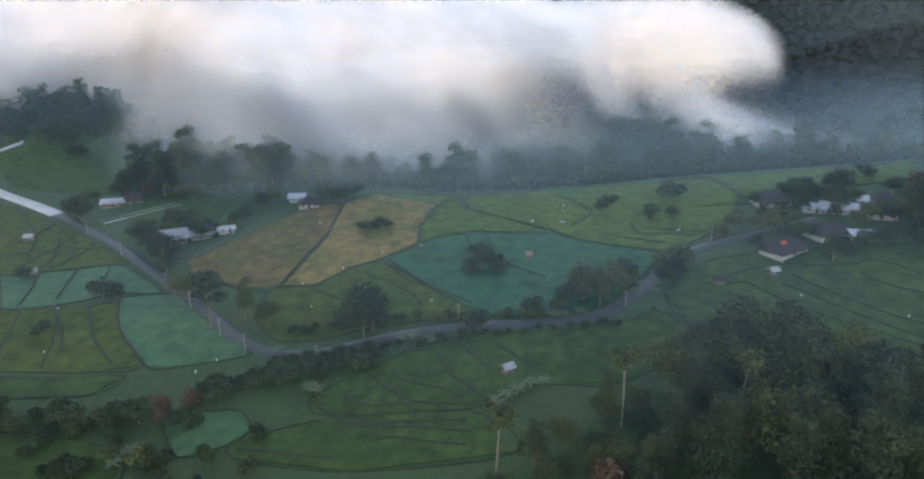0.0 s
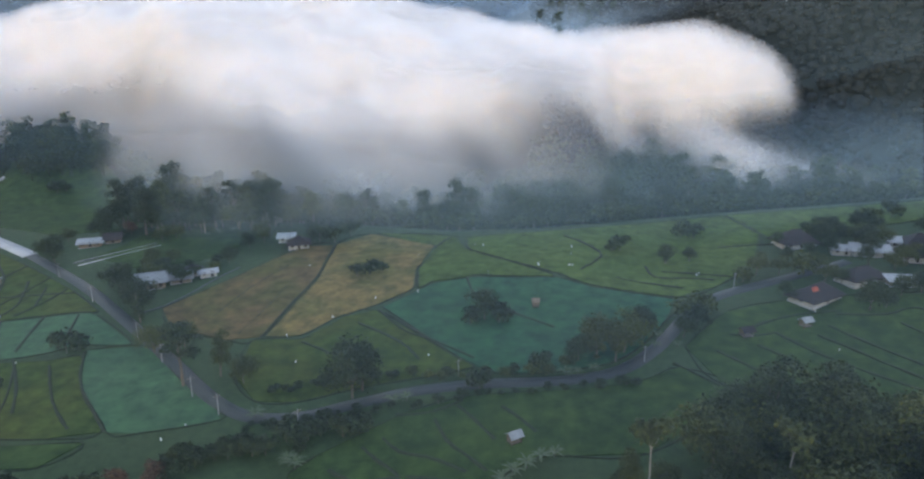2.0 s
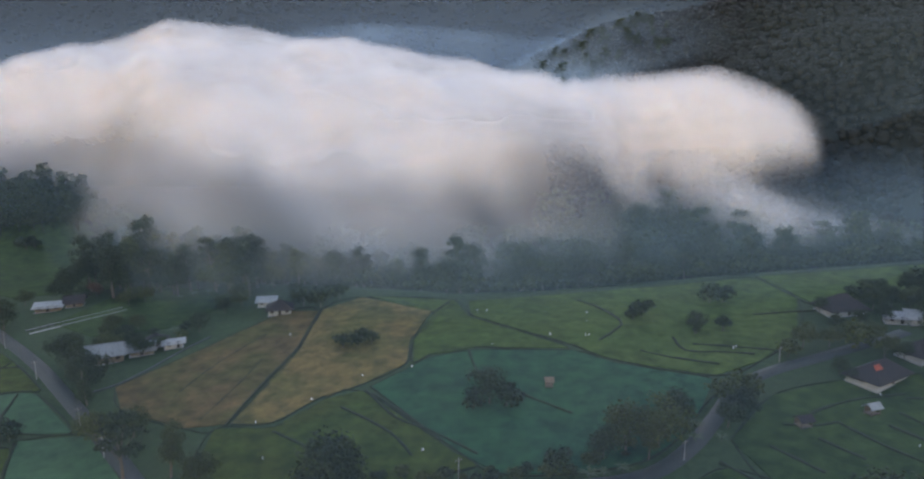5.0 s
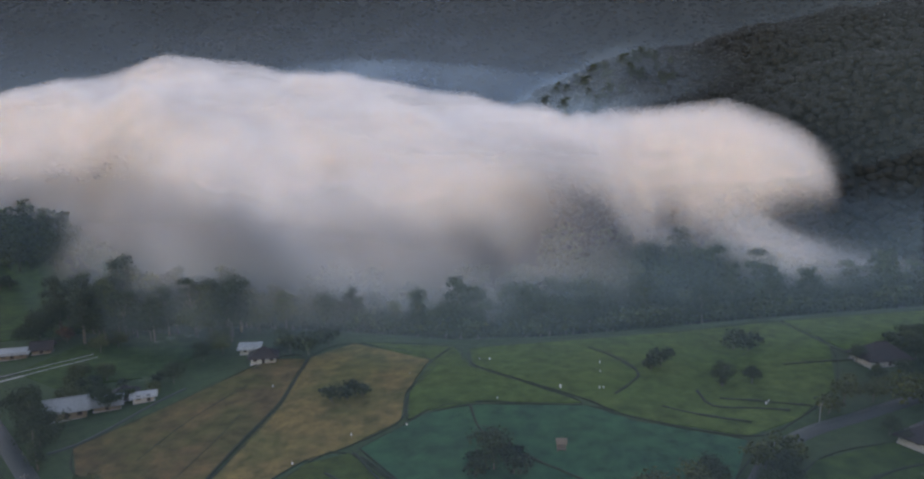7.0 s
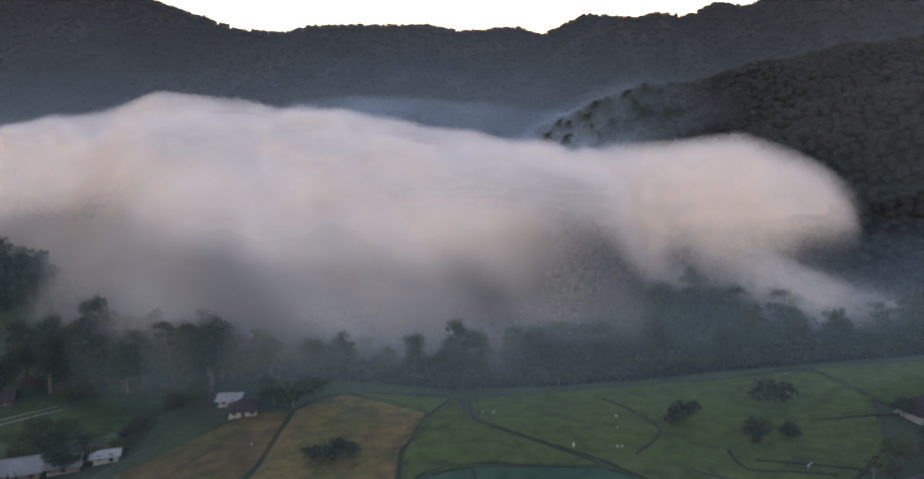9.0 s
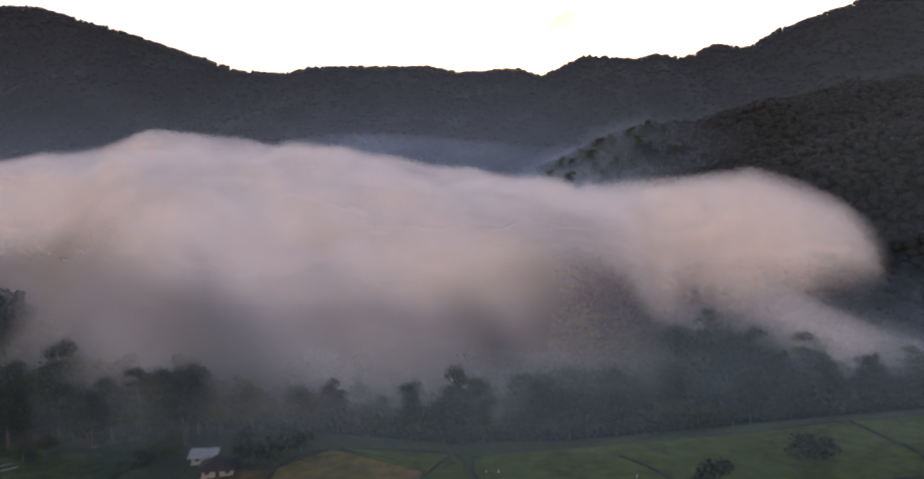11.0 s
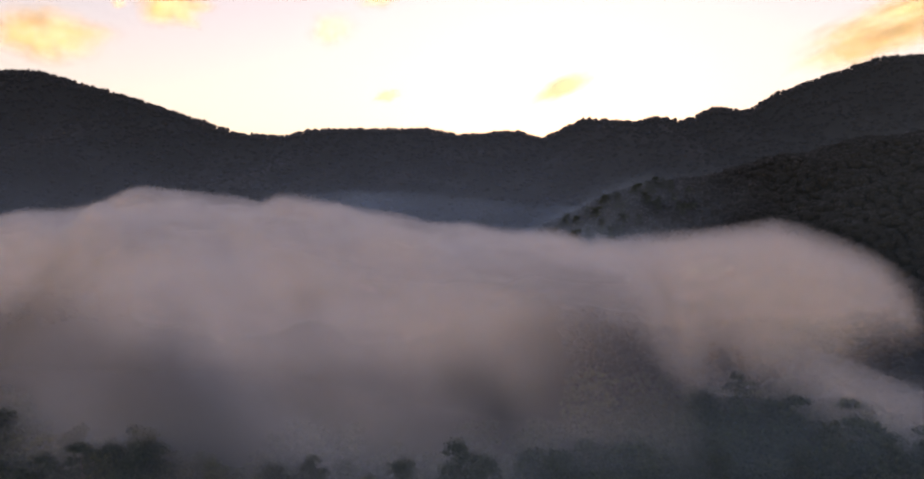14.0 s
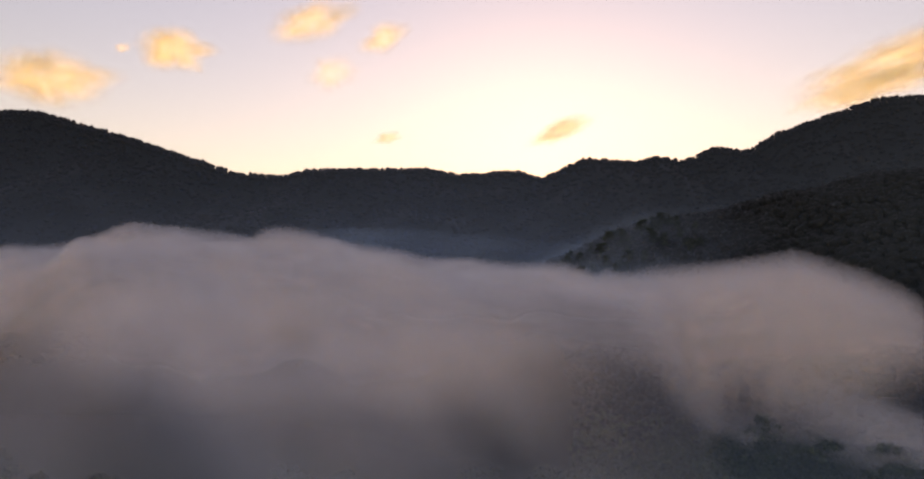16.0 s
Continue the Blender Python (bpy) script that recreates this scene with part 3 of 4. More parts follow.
def place(proto, x, y, s=1.0, turn=0.0, dz=0.0, label=""):
    ob = copy_thing(proto, pose(x, y, T(x, y) + dz, 0, 0, turn) @ Matrix.Diagonal((s, s, s, 1)))
    if label:
        tagged(ob, label)
    return ob


PROTO = {
    'round': [tree(1, 12, 6.5, 'round', M_LEAF, M_BARK, "broad dark green tree with a rounded uneven crown", 2000), tree(2, 11, 6, 'round', M_LEAF, M_BARK, "broad dark green tree with a rounded uneven crown", 2000), tree(3, 13, 7, 'round', M_LEAFW, M_BARK, "olive green broadleaf tree with a rounded crown", 2000)],
    'tall': [tree(4, 19, 5.5, 'tall', M_LEAF, M_BARK, "tall dark green forest tree", 2000), tree(5, 21, 6, 'tall', M_LEAF, M_BARK, "tall dark green forest tree", 2000), tree(6, 17, 5, 'tall', M_LEAFW, M_BARK, "tall olive green forest tree", 2000)],
    'layered': [tree(7, 22, 7, 'layered', M_LEAF, M_BARK, "tall tree with flat layered crown", 650)],
    'bare': [tree(8, 17, 4, 'bare', M_LEAFW, M_BARKW, "slender tree with a pale bare trunk and thin crown", 520)],
    'cone': [tree(9, 14, 4, 'cone', M_LEAF, M_BARK, "narrow pointed dark green tree", 600)],
    'bush': [tree(10, 4.2, 3.2, 'round', M_LEAF, M_BARK, "low dark green bush", 300), tree(11, 3.6, 3.4, 'round', M_LEAFW, M_BARK, "low olive green bush", 300)],
    'red': [tree(12, 7, 4, 'round', M_LEAFR, M_BARK, "tree with reddish leaves", 450)],
    'banana': [plant(1, 4.0, 13, M_LEAFP, "pale green banana plant with arching leaves"), plant(2, 3.4, 12, M_LEAFP, "pale green banana plant with arching leaves")],
}
FAR = {
    'round': [tree(21, 12, 6.5, 'round', M_LEAF, M_BARK, "dark tree in the fog", 420), tree(22, 11, 6, 'round', M_LEAF, M_BARK, "dark tree in the fog", 420)],
    'tall': [tree(24, 19, 5.5, 'tall', M_LEAF, M_BARK, "dark tree in the fog", 420), tree(25, 21, 6, 'tall', M_LEAF, M_BARK, "dark tree in the fog", 420)],
    'layered': [tree(27, 22, 7, 'layered', M_LEAF, M_BARK, "dark tree in the fog", 420)],
    'bush': [tree(30, 4.2, 3.2, 'round', M_LEAF, M_BARK, "dark bush in the fog", 200)],
}
rnd = random.Random(5)


def put(kind, x, y, s=1.0, i=None, label=""):
    lst = PROTO[kind]
    return place(lst[rnd.randrange(len(lst)) if i is None else i], x, y, s * rnd.uniform(0.9, 1.1), rnd.uniform(0, 360), label=label)


# single trees among the fields and along the road
put('round', -27, 172, 1.15, 0)
put('tall', -25, 175, 0.7, 0)
put('layered', -70, 180, 0.75, 0)
put('round', -84, 197, 0.75, 2)
put('round', -77, 200, 0.6, 2)
put('tall', -62, 184, 0.7, 2)
put('round', -55, 180, 0.6, 2)
put('round', -99, 222, 0.9, 0)
put('cone', -96, 216, 0.9, 0)
put('tall', -107, 233, 0.75, 0)
put('round', -103, 228, 0.8, 1)
put('round', -112, 238, 0.8, 0)
put('round', -152, 272, 0.85, 0)
put('round', -158, 278, 0.7, 1)
put('round', 33, 187, 0.95, 2)
put('round', 40, 188, 0.85, 2)
put('tall', 37, 184, 0.6, 2)
put('round', 46, 197, 0.65, 0)
put('round', 28, 185, 0.7, 1)
put('round', 5, 209, 0.75, 0)
put('bush', 9, 207, 1.2, 0)
put('bush', 1, 207, 1.1, 0)
put('bush', -32, 246, 1.2, 0)
put('bush', -36, 245, 1.0, 0)
put('bush', -28, 247, 1.0, 0)
put('cone', 65, 245, 0.5, 0)
put('round', 65, 246, 0.5, 0)
put('round', 73, 246, 0.5, 1)
put('bush', 77, 271, 1.3, 0)
put('bush', 81, 270, 1.1, 0)
put('bush', 53, 260, 1.2, 0)
put('bush', 50, 258, 0.9, 0)
put('round', 111, 206, 0.75, 0)
put('round', 116, 207, 0.6, 1)
put('bush', -209, 380, 1.6, 0)
put('bush', -205, 381, 1.2, 0)
put('round', -149, 303, 0.8, 1)
put('red', -138, 305, 0.8, 0)
put('round', 90, 233, 0.6, 2)
put('round', 97, 233, 0.55, 2)
put('bush', 104, 232, 1.5, 1)
put('round', 110, 236, 0.5, 2)
put('bush', 84, 228, 1.2, 1)
put('bush', 18, 182, 1.0, 0)
put('bush', 3, 174, 1.2, 0)
put('round', 57, 195, 0.6, 1)
put('round', 62, 200, 0.6, 0)
put('bush', 60, 206, 1.4, 1)
put('bush', 66, 208, 1.3, 1)
put('bush', -117, 179, 1.0, 0)
put('bush', -109, 199, 1.3, 0)
put('bush', -106, 200, 1.0, 0)
put('bush', -142, 216, 1.0, 0)
put('red', 168, 262, 1.2, 0)
put('red', 175, 266, 1.1, 0)
put('tall', 126, 236, 0.7, 0)
put('round', 132, 250, 0.7, 0)
put('bush', -50, 282, 1.6, 0)
put('bush', -56, 284, 1.5, 0)
put('round', -60, 290, 0.6, 0)
put('bush', -45, 290, 1.4, 0)
put('bush', 120, 262, 1.5, 0)
put('round', 126, 268, 0.5, 0)
put('round', 140, 272, 0.5, 0)
put('bush', 148, 278, 1.5, 0)
put('bush', 160, 285, 1.4, 0)
# gardens and shade trees between the houses of the village
for k in range(26):
    put('round' if k % 3 else 'tall', rnd.uniform(148, 185), rnd.uniform(222, 246), rnd.uniform(0.55, 0.9))
for x, y, s in ((122, 258, 0.55), (128, 259, 0.6), (124, 264, 0.5), (133, 258, 0.5), (140, 255, 0.5), (106, 258, 0.4), (138, 236, 0.6), (132, 232, 0.5), (112, 224, 0.45), (92, 217, 0.45), (93, 213, 0.35), (108, 226, 0.5), (146, 236, 0.7), (158, 250, 0.7), (160, 262, 0.7), (137, 262, 0.5), (131, 271, 0.5), (145, 268, 0.6)):
    put('round', x, y, s)
for k in range(24):
    put('bush', rnd.uniform(-116, -84), rnd.uniform(246, 264) , rnd.uniform(0.5, 1.0))
for x, y, s in ((-116, 246, 0.6), (-104, 247, 0.55), (-96, 246, 0.5), (-84, 262, 0.5), (-105, 266, 0.5), (-112, 264, 0.55), (-58, 284, 0.4), (-78, 286, 0.5), (-82, 280, 0.5), (-80, 291, 0.6), (-145, 298, 0.5), (-160, 297, 0.5), (-120, 292, 0.5), (-116, 296, 0.5)):
    put('round', x, y, s)

# pale banana plants along road and hedge
for x, y, s in ((-17, 169, 1.1), (-14, 170, 0.9), (-48, 165, 1.1), (24, 178, 1.2), (27, 179, 0.9), (31, 180, 0.8), (-91, 141, 1.3), (-87, 140, 1.2), (-35, 147, 1.2), (-37, 149, 1.0), (-76, 142, 1.0), (-79, 140, 0.9), (-61, 146, 1.1), (-58, 147, 1.0), (-66, 143, 0.8), (-50, 151, 0.8), (-96, 146, 0.9), (-70, 128, 1.0), (-72, 124, 1.1), (9, 143, 1.2), (12, 145, 1.2), (15, 147, 1.1), (7, 140, 1.1), (18, 148, 0.9), (50, 195, 0.9), (54, 190, 1.0), (48, 190, 0.9), (-100, 300, 1.1), (-104, 298, 1.0), (-95, 303, 1.0), (-92, 262, 1.0), (-88, 265, 0.9)):
    put('banana', x, y, s * 0.62)

# hedge of mixed bushes along the lower road bank
for k in range(46):
    s = k / 45
    x, y = np.interp(s, [0, 0.25, 0.5, 0.75, 1], [-118, -88, -68, -48, -22]), np.interp(s, [0, 0.25, 0.5, 0.75, 1], [143, 138, 141, 153, 159])
    put('red' if 20 < k < 27 else 'bush', x + rnd.uniform(-3, 3), y + rnd.uniform(-3, 3), rnd.uniform(0.4, 0.65) if 20 < k < 27 else rnd.uniform(0.55, 1.1), 0)
for k in range(40):
    s = k / 39
    x, y = np.interp(s, [0, 0.4, 0.7, 1], [-46, -14, 22, 50]), np.interp(s, [0, 0.4, 0.7, 1], [176, 180, 180.5, 199])
    put('bush', x + rnd.uniform(-2, 2), y + rnd.uniform(-1.5, 1.5), rnd.uniform(0.35, 0.7))
for k in range(26):
    put('bush', rnd.uniform(-170, -60), rnd.uniform(112, 128), rnd.uniform(0.6, 1.3))

# the dark wood beside the lower terraces
done = 0
while done < 105:
    x, y = rnd.uniform(6, 122), rnd.uniform(88, 164)
    edge = np.interp(x, [6, 12, 24, 40, 54, 74, 92, 110, 122], [122, 132, 139, 148, 156, 158, 152, 146, 142])
    if y > edge - 3:
        continue
    done += 1
    low = np.interp(x, [8, 22, 40, 52, 70, 90, 120], [0.5, 0.55, 0.8, 1.05, 1.2, 0.95, 0.8])
    put('round' if rnd.random() < 0.6 else 'tall', x, y, rnd.uniform(0.8, 1.1) * low * (0.8 if rnd.random() < 0.3 else 1.0))
for x, y, s in ((62, 147, 1.35), (68, 146, 1.45), (74, 148, 1.3), (56, 146, 1.2), (66, 140, 1.3), (48, 142, 1.1), (82, 146, 1.1)):
    put('round', x, y, s, 2)
put('bare', 33, 132, 1.25), put('bare', 56, 130, 1.2), put('bare', 6, 119, 1.0), put('red', 100, 138, 1.6), put('red', 27, 112, 1.0)

# tree belt along the terrace edge, fading into the fog
far_spots = []
for lo, hi, y0, y1, n, s0, s1, kinds in (
    (-150, -112, 302, 330, 22, 0.9, 1.3, ('tall', 'tall', 'round')), (-112, -78, 298, 330, 26, 0.85, 1.25, ('tall', 'tall', 'round')), (-80, -45, 306, 345, 20, 0.8, 1.1, ('tall', 'round')),
    (-45, 10, 314, 360, 26, 0.8, 1.1, ('tall', 'round')), (10, 60, 316, 372, 32, 0.9, 1.3, ('tall', 'round')), (60, 130, 326, 400, 44, 0.9, 1.3, ('tall', 'round')), (130, 205, 330, 390, 30, 0.8, 1.2, ('tall', 'round')),
    (-160, 40, 350, 430, 50, 0.9, 1.3, ('tall', 'round')),
):
    for k in range(n):
        kind, x, y, s = rnd.choice(kinds), rnd.uniform(lo, hi), rnd.uniform(y0, y1), rnd.uniform(s0, s1)
        if y < np.interp(x, CREST_X, CREST_Y) + 26:
            put(kind, x, y, s)
        else:
            far_spots.append((kind, x, y, s))
put('layered', -95, 309, 1.0), put('layered', -118, 306, 0.9), put('tall', -2, 338, 1.2, 0), put('tall', 30, 332, 1.25, 1), put('tall', 22, 336, 1.1, 0)
for x, y, sc in ((-26, 318, 0.9), (-3, 322, 1.15), (2, 326, 1.0), (20, 318, 1.05), (26, 322, 1.2), (33, 319, 1.1), (38, 325, 1.2), (50, 322, 1.0), (58, 330, 1.1), (72, 328, 1.1), (84, 334, 1.15), (97, 333, 1.1), (112, 338, 1.1), (128, 340, 1.0), (-48, 322, 0.9), (-60, 324, 0.95), (-70, 318, 0.9)):
    put('tall' if x % 3 else 'round', x, y, sc)
lip = random.Random(8)
for x, dy, sc in ((-40, 12, 0.75), (-31, 16, 0.8), (-18, 14, 0.85), (-8, 13, 1.0), (-3, 17, 1.1), (3, 14, 1.0), (14, 18, 0.8), (20, 14, 1.0), (27, 13, 1.1), (33, 17, 1.1), (41, 15, 0.95), (50, 19, 0.9), (60, 16, 0.8), (70, 20, 0.95), (82, 17, 0.75), (95, 21, 0.9), (108, 18, 0.8), (124, 22, 0.9), (140, 20, 0.8)):
    put('tall' if lip.random() < 0.4 else 'round', x, np.interp(x, CREST_X, CREST_Y) + dy, sc * 1.1, 0, "dark tree standing out of thin mist on the terrace edge")
for k in range(34):
    q = k / 33
    put('bush', np.interp(q, [0, 0.3, 0.6, 1], [-50, -26, 6, 40]) + lip.uniform(-1.5, 1.5), np.interp(q, [0, 0.3, 0.6, 1], [161, 165, 171, 174]) + lip.uniform(-1.2, 1.0), lip.uniform(0.25, 0.55), 0)
for k in range(30):
    put('bush', lip.uniform(-112, -42), lip.uniform(112, 138), lip.uniform(0.4, 0.9), 0)
for x, y, sc in ((124, 214, 0.55), (131, 216, 0.6), (138, 219, 0.7), (146, 222, 0.75), (152, 226, 0.8), (158, 230, 0.9), (150, 214, 0.8), (160, 218, 0.9), (142, 211, 0.6), (112, 246, 0.45), (120, 249, 0.5), (104, 244, 0.4)):
    put('round', x, y, sc, lip.randrange(2))
far_spots += [('tall', -65, 408, 1.75), ('tall', -60, 412, 1.75), ('tall', -50, 414, 1.7), ('tall', -72, 410, 1.6), ('tall', 17, 359, 1.5), ('tall', 21, 361, 1.4), ('tall', 40, 394, 1.7), ('tall', 46, 394, 1.7), ('round', 52, 393, 1.5), ('round', 60, 390, 1.4), ('tall', 66, 388, 1.2), ('tall', 75, 384, 1.2), ('round', 85, 380, 1.4), ('tall', 92, 376, 1.1)]
# the wooded knoll, and trees that stand out of the thin mist further up the valley
for k in range(80):
    a, r = rnd.uniform(0, 6.28), 54 * math.sqrt(rnd.random())
    far_spots.append((rnd.choice(('round', 'tall', 'round')), -232 + r * math.cos(a), 434 + 0.8 * r * math.sin(a), rnd.uniform(0.85, 1.25)))
for k in range(60):
    x = rnd.uniform(40, 165)
    far_spots.append((rnd.choice(('layered', 'tall', 'round')), x, 676 + rnd.uniform(-30, 30), rnd.uniform(0.45, 0.85)))


def joined_wood(name, spots, label):
    """Trees too deep in the mist to tell apart, as one stretch of woodland."""
    V, F, at = [], [], 0
    for kind, x, y, s in spots:
        src = rnd.choice(FAR[kind])
        c, sn = math.cos(x), math.sin(x)
        for ob in src.children:
            co = np.zeros(len(ob.data.vertices) * 3, np.float32)
            ob.data.vertices.foreach_get("co", co)
            co = co.reshape(-1, 3) * s
            co = np.stack([co[:, 0] * c - co[:, 1] * sn + x, co[:, 0] * sn + co[:, 1] * c + y, co[:, 2] + T(x, y)], 1)
            V.append(co)
            F += [tuple(v + at for v in p.vertices) for p in ob.data.polygons]
            at += len(co)
    return tagged(mesh_ob(name, np.concatenate(V).tolist(), F, M_LEAF), label, category="woodland", kind="stuff")


for k in range(150):
    x = rnd.uniform(-150, 205)
    far_spots.append(('bush', x, np.interp(x, CREST_X, CREST_Y) + rnd.uniform(4, 26), rnd.uniform(1.0, 2.2)))
hollow = random.Random(21)
for k in range(46):
    x = hollow.uniform(35, 168)
    far_spots.append((hollow.choice(('tall', 'round', 'layered')), x, hollow.uniform(346, 384) - 0.1 * (x - 35), hollow.uniform(0.9, 1.3)))
for k in range(90):
    far_spots.append((hollow.choice(('tall', 'round', 'round')), hollow.gauss(92, 45), hollow.gauss(412, 26), hollow.uniform(0.8, 1.25)))
joined_wood("woodland", far_spots, "dark trees half hidden in the valley fog")
# the patterns for the copies are not part of the place
for lst in (*PROTO.values(), *FAR.values()):
    for o in lst:
        for c in (*o.children_recursive, o):
            bpy.data.objects.remove(c)


def forest(name, spots, size, label, seed, mat, tris=1, lump=0.15, flat=1.1):
    """Far woods: one uneven clump of leaf masses for each crown."""
    rng = np.random.RandomState(seed)
    base = bmesh.new()
    bmesh.ops.create_icosphere(base, subdivisions=tris, radius=1.0)
    bv = np.array([v.co for v in base.verts])
    bf = np.array([[v.index for v in f.verts] for f in base.faces])
    base.free()
    V, F, at = [], [], 0
    for x, y in spots:
        s = size * rng.uniform(0.6, 1.35)
        w = bv * (1 + lump * rng.randn(len(bv), 1)) * np.array([s, s, s * flat * rng.uniform(0.75, 1.25)])
        V.append(w + np.array([x, y, T(x, y) + s * 0.5]))
        F.append(bf + at)
        at += len(bv)
    ob = mesh_ob(name, np.concatenate(V).tolist(), np.concatenate(F).tolist(), mat, smooth=True)
    return tagged(ob, label, category="forest", kind="stuff")


spots = []
rg = np.random.RandomState(3)
while len(spots) < 9500:
    x, y = rg.uniform(60, 520), rg.uniform(300, 760)
    if x > 165 - 0.95 * (y - 436) and x / (y - 60) < 0.85:
        spots.append((x, y))
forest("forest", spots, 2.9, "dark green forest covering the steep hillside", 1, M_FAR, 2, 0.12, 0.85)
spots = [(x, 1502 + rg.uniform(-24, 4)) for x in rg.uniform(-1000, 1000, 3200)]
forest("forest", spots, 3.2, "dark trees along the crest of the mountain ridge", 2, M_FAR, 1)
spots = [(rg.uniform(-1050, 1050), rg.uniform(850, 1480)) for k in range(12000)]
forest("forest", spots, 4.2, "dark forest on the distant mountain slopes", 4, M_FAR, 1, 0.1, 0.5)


# ---- fog ----
FR_X = [-900, -600, -440, -375, -320, -270, -210, -145, -105, -50, 0, 42, 60, 82, 105, 130, 150, 165, 180, 192, 205, 240]
FR_Y = [760, 760, 760, 760, 760, 760, 760, 757, 751, 720, 680, 586, 532, 485, 456, 441, 434, 432, 429, 427, 425, 420]
FR_Z = [50, 66, 84, 103, 117, 129, 125, 112, 111, 101, 92, 80, 75, 81, 83, 88, 81, 75, 64, 46, 20, -20]
FF_X = [-900, -320, -250, -205, -170, -116, -60, 0, 55, 110, 160, 240]
FF_Y = [520, 500, 480, 432, 380, 326, 324, 326, 330, 330, 332, 334]



def fog_front(x):
    return np.interp(x, FF_X, FF_Y)


def fog_top(x, y):
    yr, zr, yf = np.interp(x, FR_X, FR_Y), np.interp(x, FR_X, FR_Z), fog_front(x)
    yf = np.maximum(yf, yr - np.interp(x, [20, 85], [420, 62]))
    s = np.clip((yr - y) / (yr - yf), 0, 1.3)
    p = np.interp(yr - yf, [60, 120, 420], [1.5, 1.7, 2.7])
    b = np.clip((y - yr) / 260, 0, 2)
    z = np.where(y < yr, zr - (zr - 32) * s ** p, zr - 110 * b ** 1.5)
    u, v = 0.80 * x + 0.60 * y, 0.80 * y - 0.60 * x
    bill = 11.0 * vnoise(u, 0.45 * v, 60, 3.0) + 9.0 * vnoise(u, 0.45 * v, 27, 7.0) + 4.5 * vnoise(u, 0.5 * v, 13, 1.0)
    return z + bill * smooth01((z - 5) / 40) * (1 - 0.75 * np.exp(-((y - yr) / np.where(x > 60, 35, 90)) ** 2))


def fog_thick(x, y):
    """How dense the fog is over a spot: a thin veil in front, then thick; a thin hollow over the wooded mound."""
    d = y - fog_front(x)
    ramp_len = np.clip(np.interp(x, FR_X, FR_Y) - fog_front(x) - 45, 40, np.interp(x, [-110, -60, 20, 60], [70, 85, 90, 110]))
    t = np.interp(x, [30, 70], [0.10, 0.045]) * smooth01((d + 35) / 50) + 0.90 * smooth01((d - 20) / ramp_len) ** 1.2
    t = t + 0.10 * np.exp(-((x + 30) / 58) ** 2 - ((y - 388) / 36) ** 2)
    wx, wy = x + 18 * vnoise(x, y, 26, 9.0) + 9 * vnoise(x, y, 11, 5.0), y + 13 * vnoise(x, y, 24, 14.0) + 7 * vnoise(x, y, 10, 6.0)
    hollow = np.exp(-(((wx - 108) / 60) ** 4) - ((wy - 334) / 48) ** 4)
    t = t * (1 - 0.95 * hollow)
    a, b = 0.80 * x + 0.60 * y, 0.80 * y - 0.60 * x
    wisp = 1 + 0.24 * vnoise(a, 0.4 * b, 30, 2.0) + 0.24 * vnoise(a, 0.35 * b, 13, 4.0) + 0.14 * vnoise(a, 0.4 * b, 6, 8.0)
    wisp = wisp - 0.8 * np.exp(-((x + 62 + 3 * vnoise(x, y, 9, 1.0)) / 13) ** 2 - ((y - 392 - 0.25 * (x + 62)) / 9) ** 2) - 0.4 * np.exp(-((x + 34) / 15) ** 2 - ((y - 404) / 8) ** 2) - 0.5 * np.exp(-((wx - 16) / 14) ** 2 - ((wy - 356) / 12) ** 2)
    lifted = 1 - smooth01((wx - 58) / 52) * (1 - smooth01((fog_top(x, y) - 40 - 14 * smooth01((x - 140) / 40) - 8 * vnoise(x, y, 18, 8.0)) / 34))
    return t * np.clip(wisp, 0.08, 2) * lifted


def fog_sheets(name, xs, ys, tops, thick, mat, label):
    X, Y = np.meshgrid(xs, ys)
    nx, ny = len(xs), len(ys)
    i = np.arange(nx * ny).reshape(ny, nx)
    quad = np.stack([i[:-1, :-1], i[:-1, 1:], i[1:, 1:], i[1:, :-1]], -1).reshape(-1, 4)
    V, F, D = [], [], []
    rim = np.stack([i[0, :-1], i[0, 1:], i[0, 1:] + nx * ny, i[0, :-1] + nx * ny], -1)
    for k, (fz, fa) in enumerate(zip(tops, thick)):
        if k:
            F.append(rim + (k - 1) * nx * ny)
        V.append(np.stack([X, Y, fz(X, Y)], -1).reshape(-1, 3))
        F.append(quad + k * nx * ny)
        D.append(np.clip(fa(X, Y), 0, 0.9).ravel())
    ob = mesh_ob(name, np.concatenate(V).tolist(), np.concatenate(F).tolist(), mat, smooth=True)
    at = ob.data.attributes.new("thickness", 'FLOAT', 'POINT')
    at.data.foreach_set("value", np.concatenate(D).astype(np.float32))
    return tagged(ob, label, category="fog", kind="stuff")


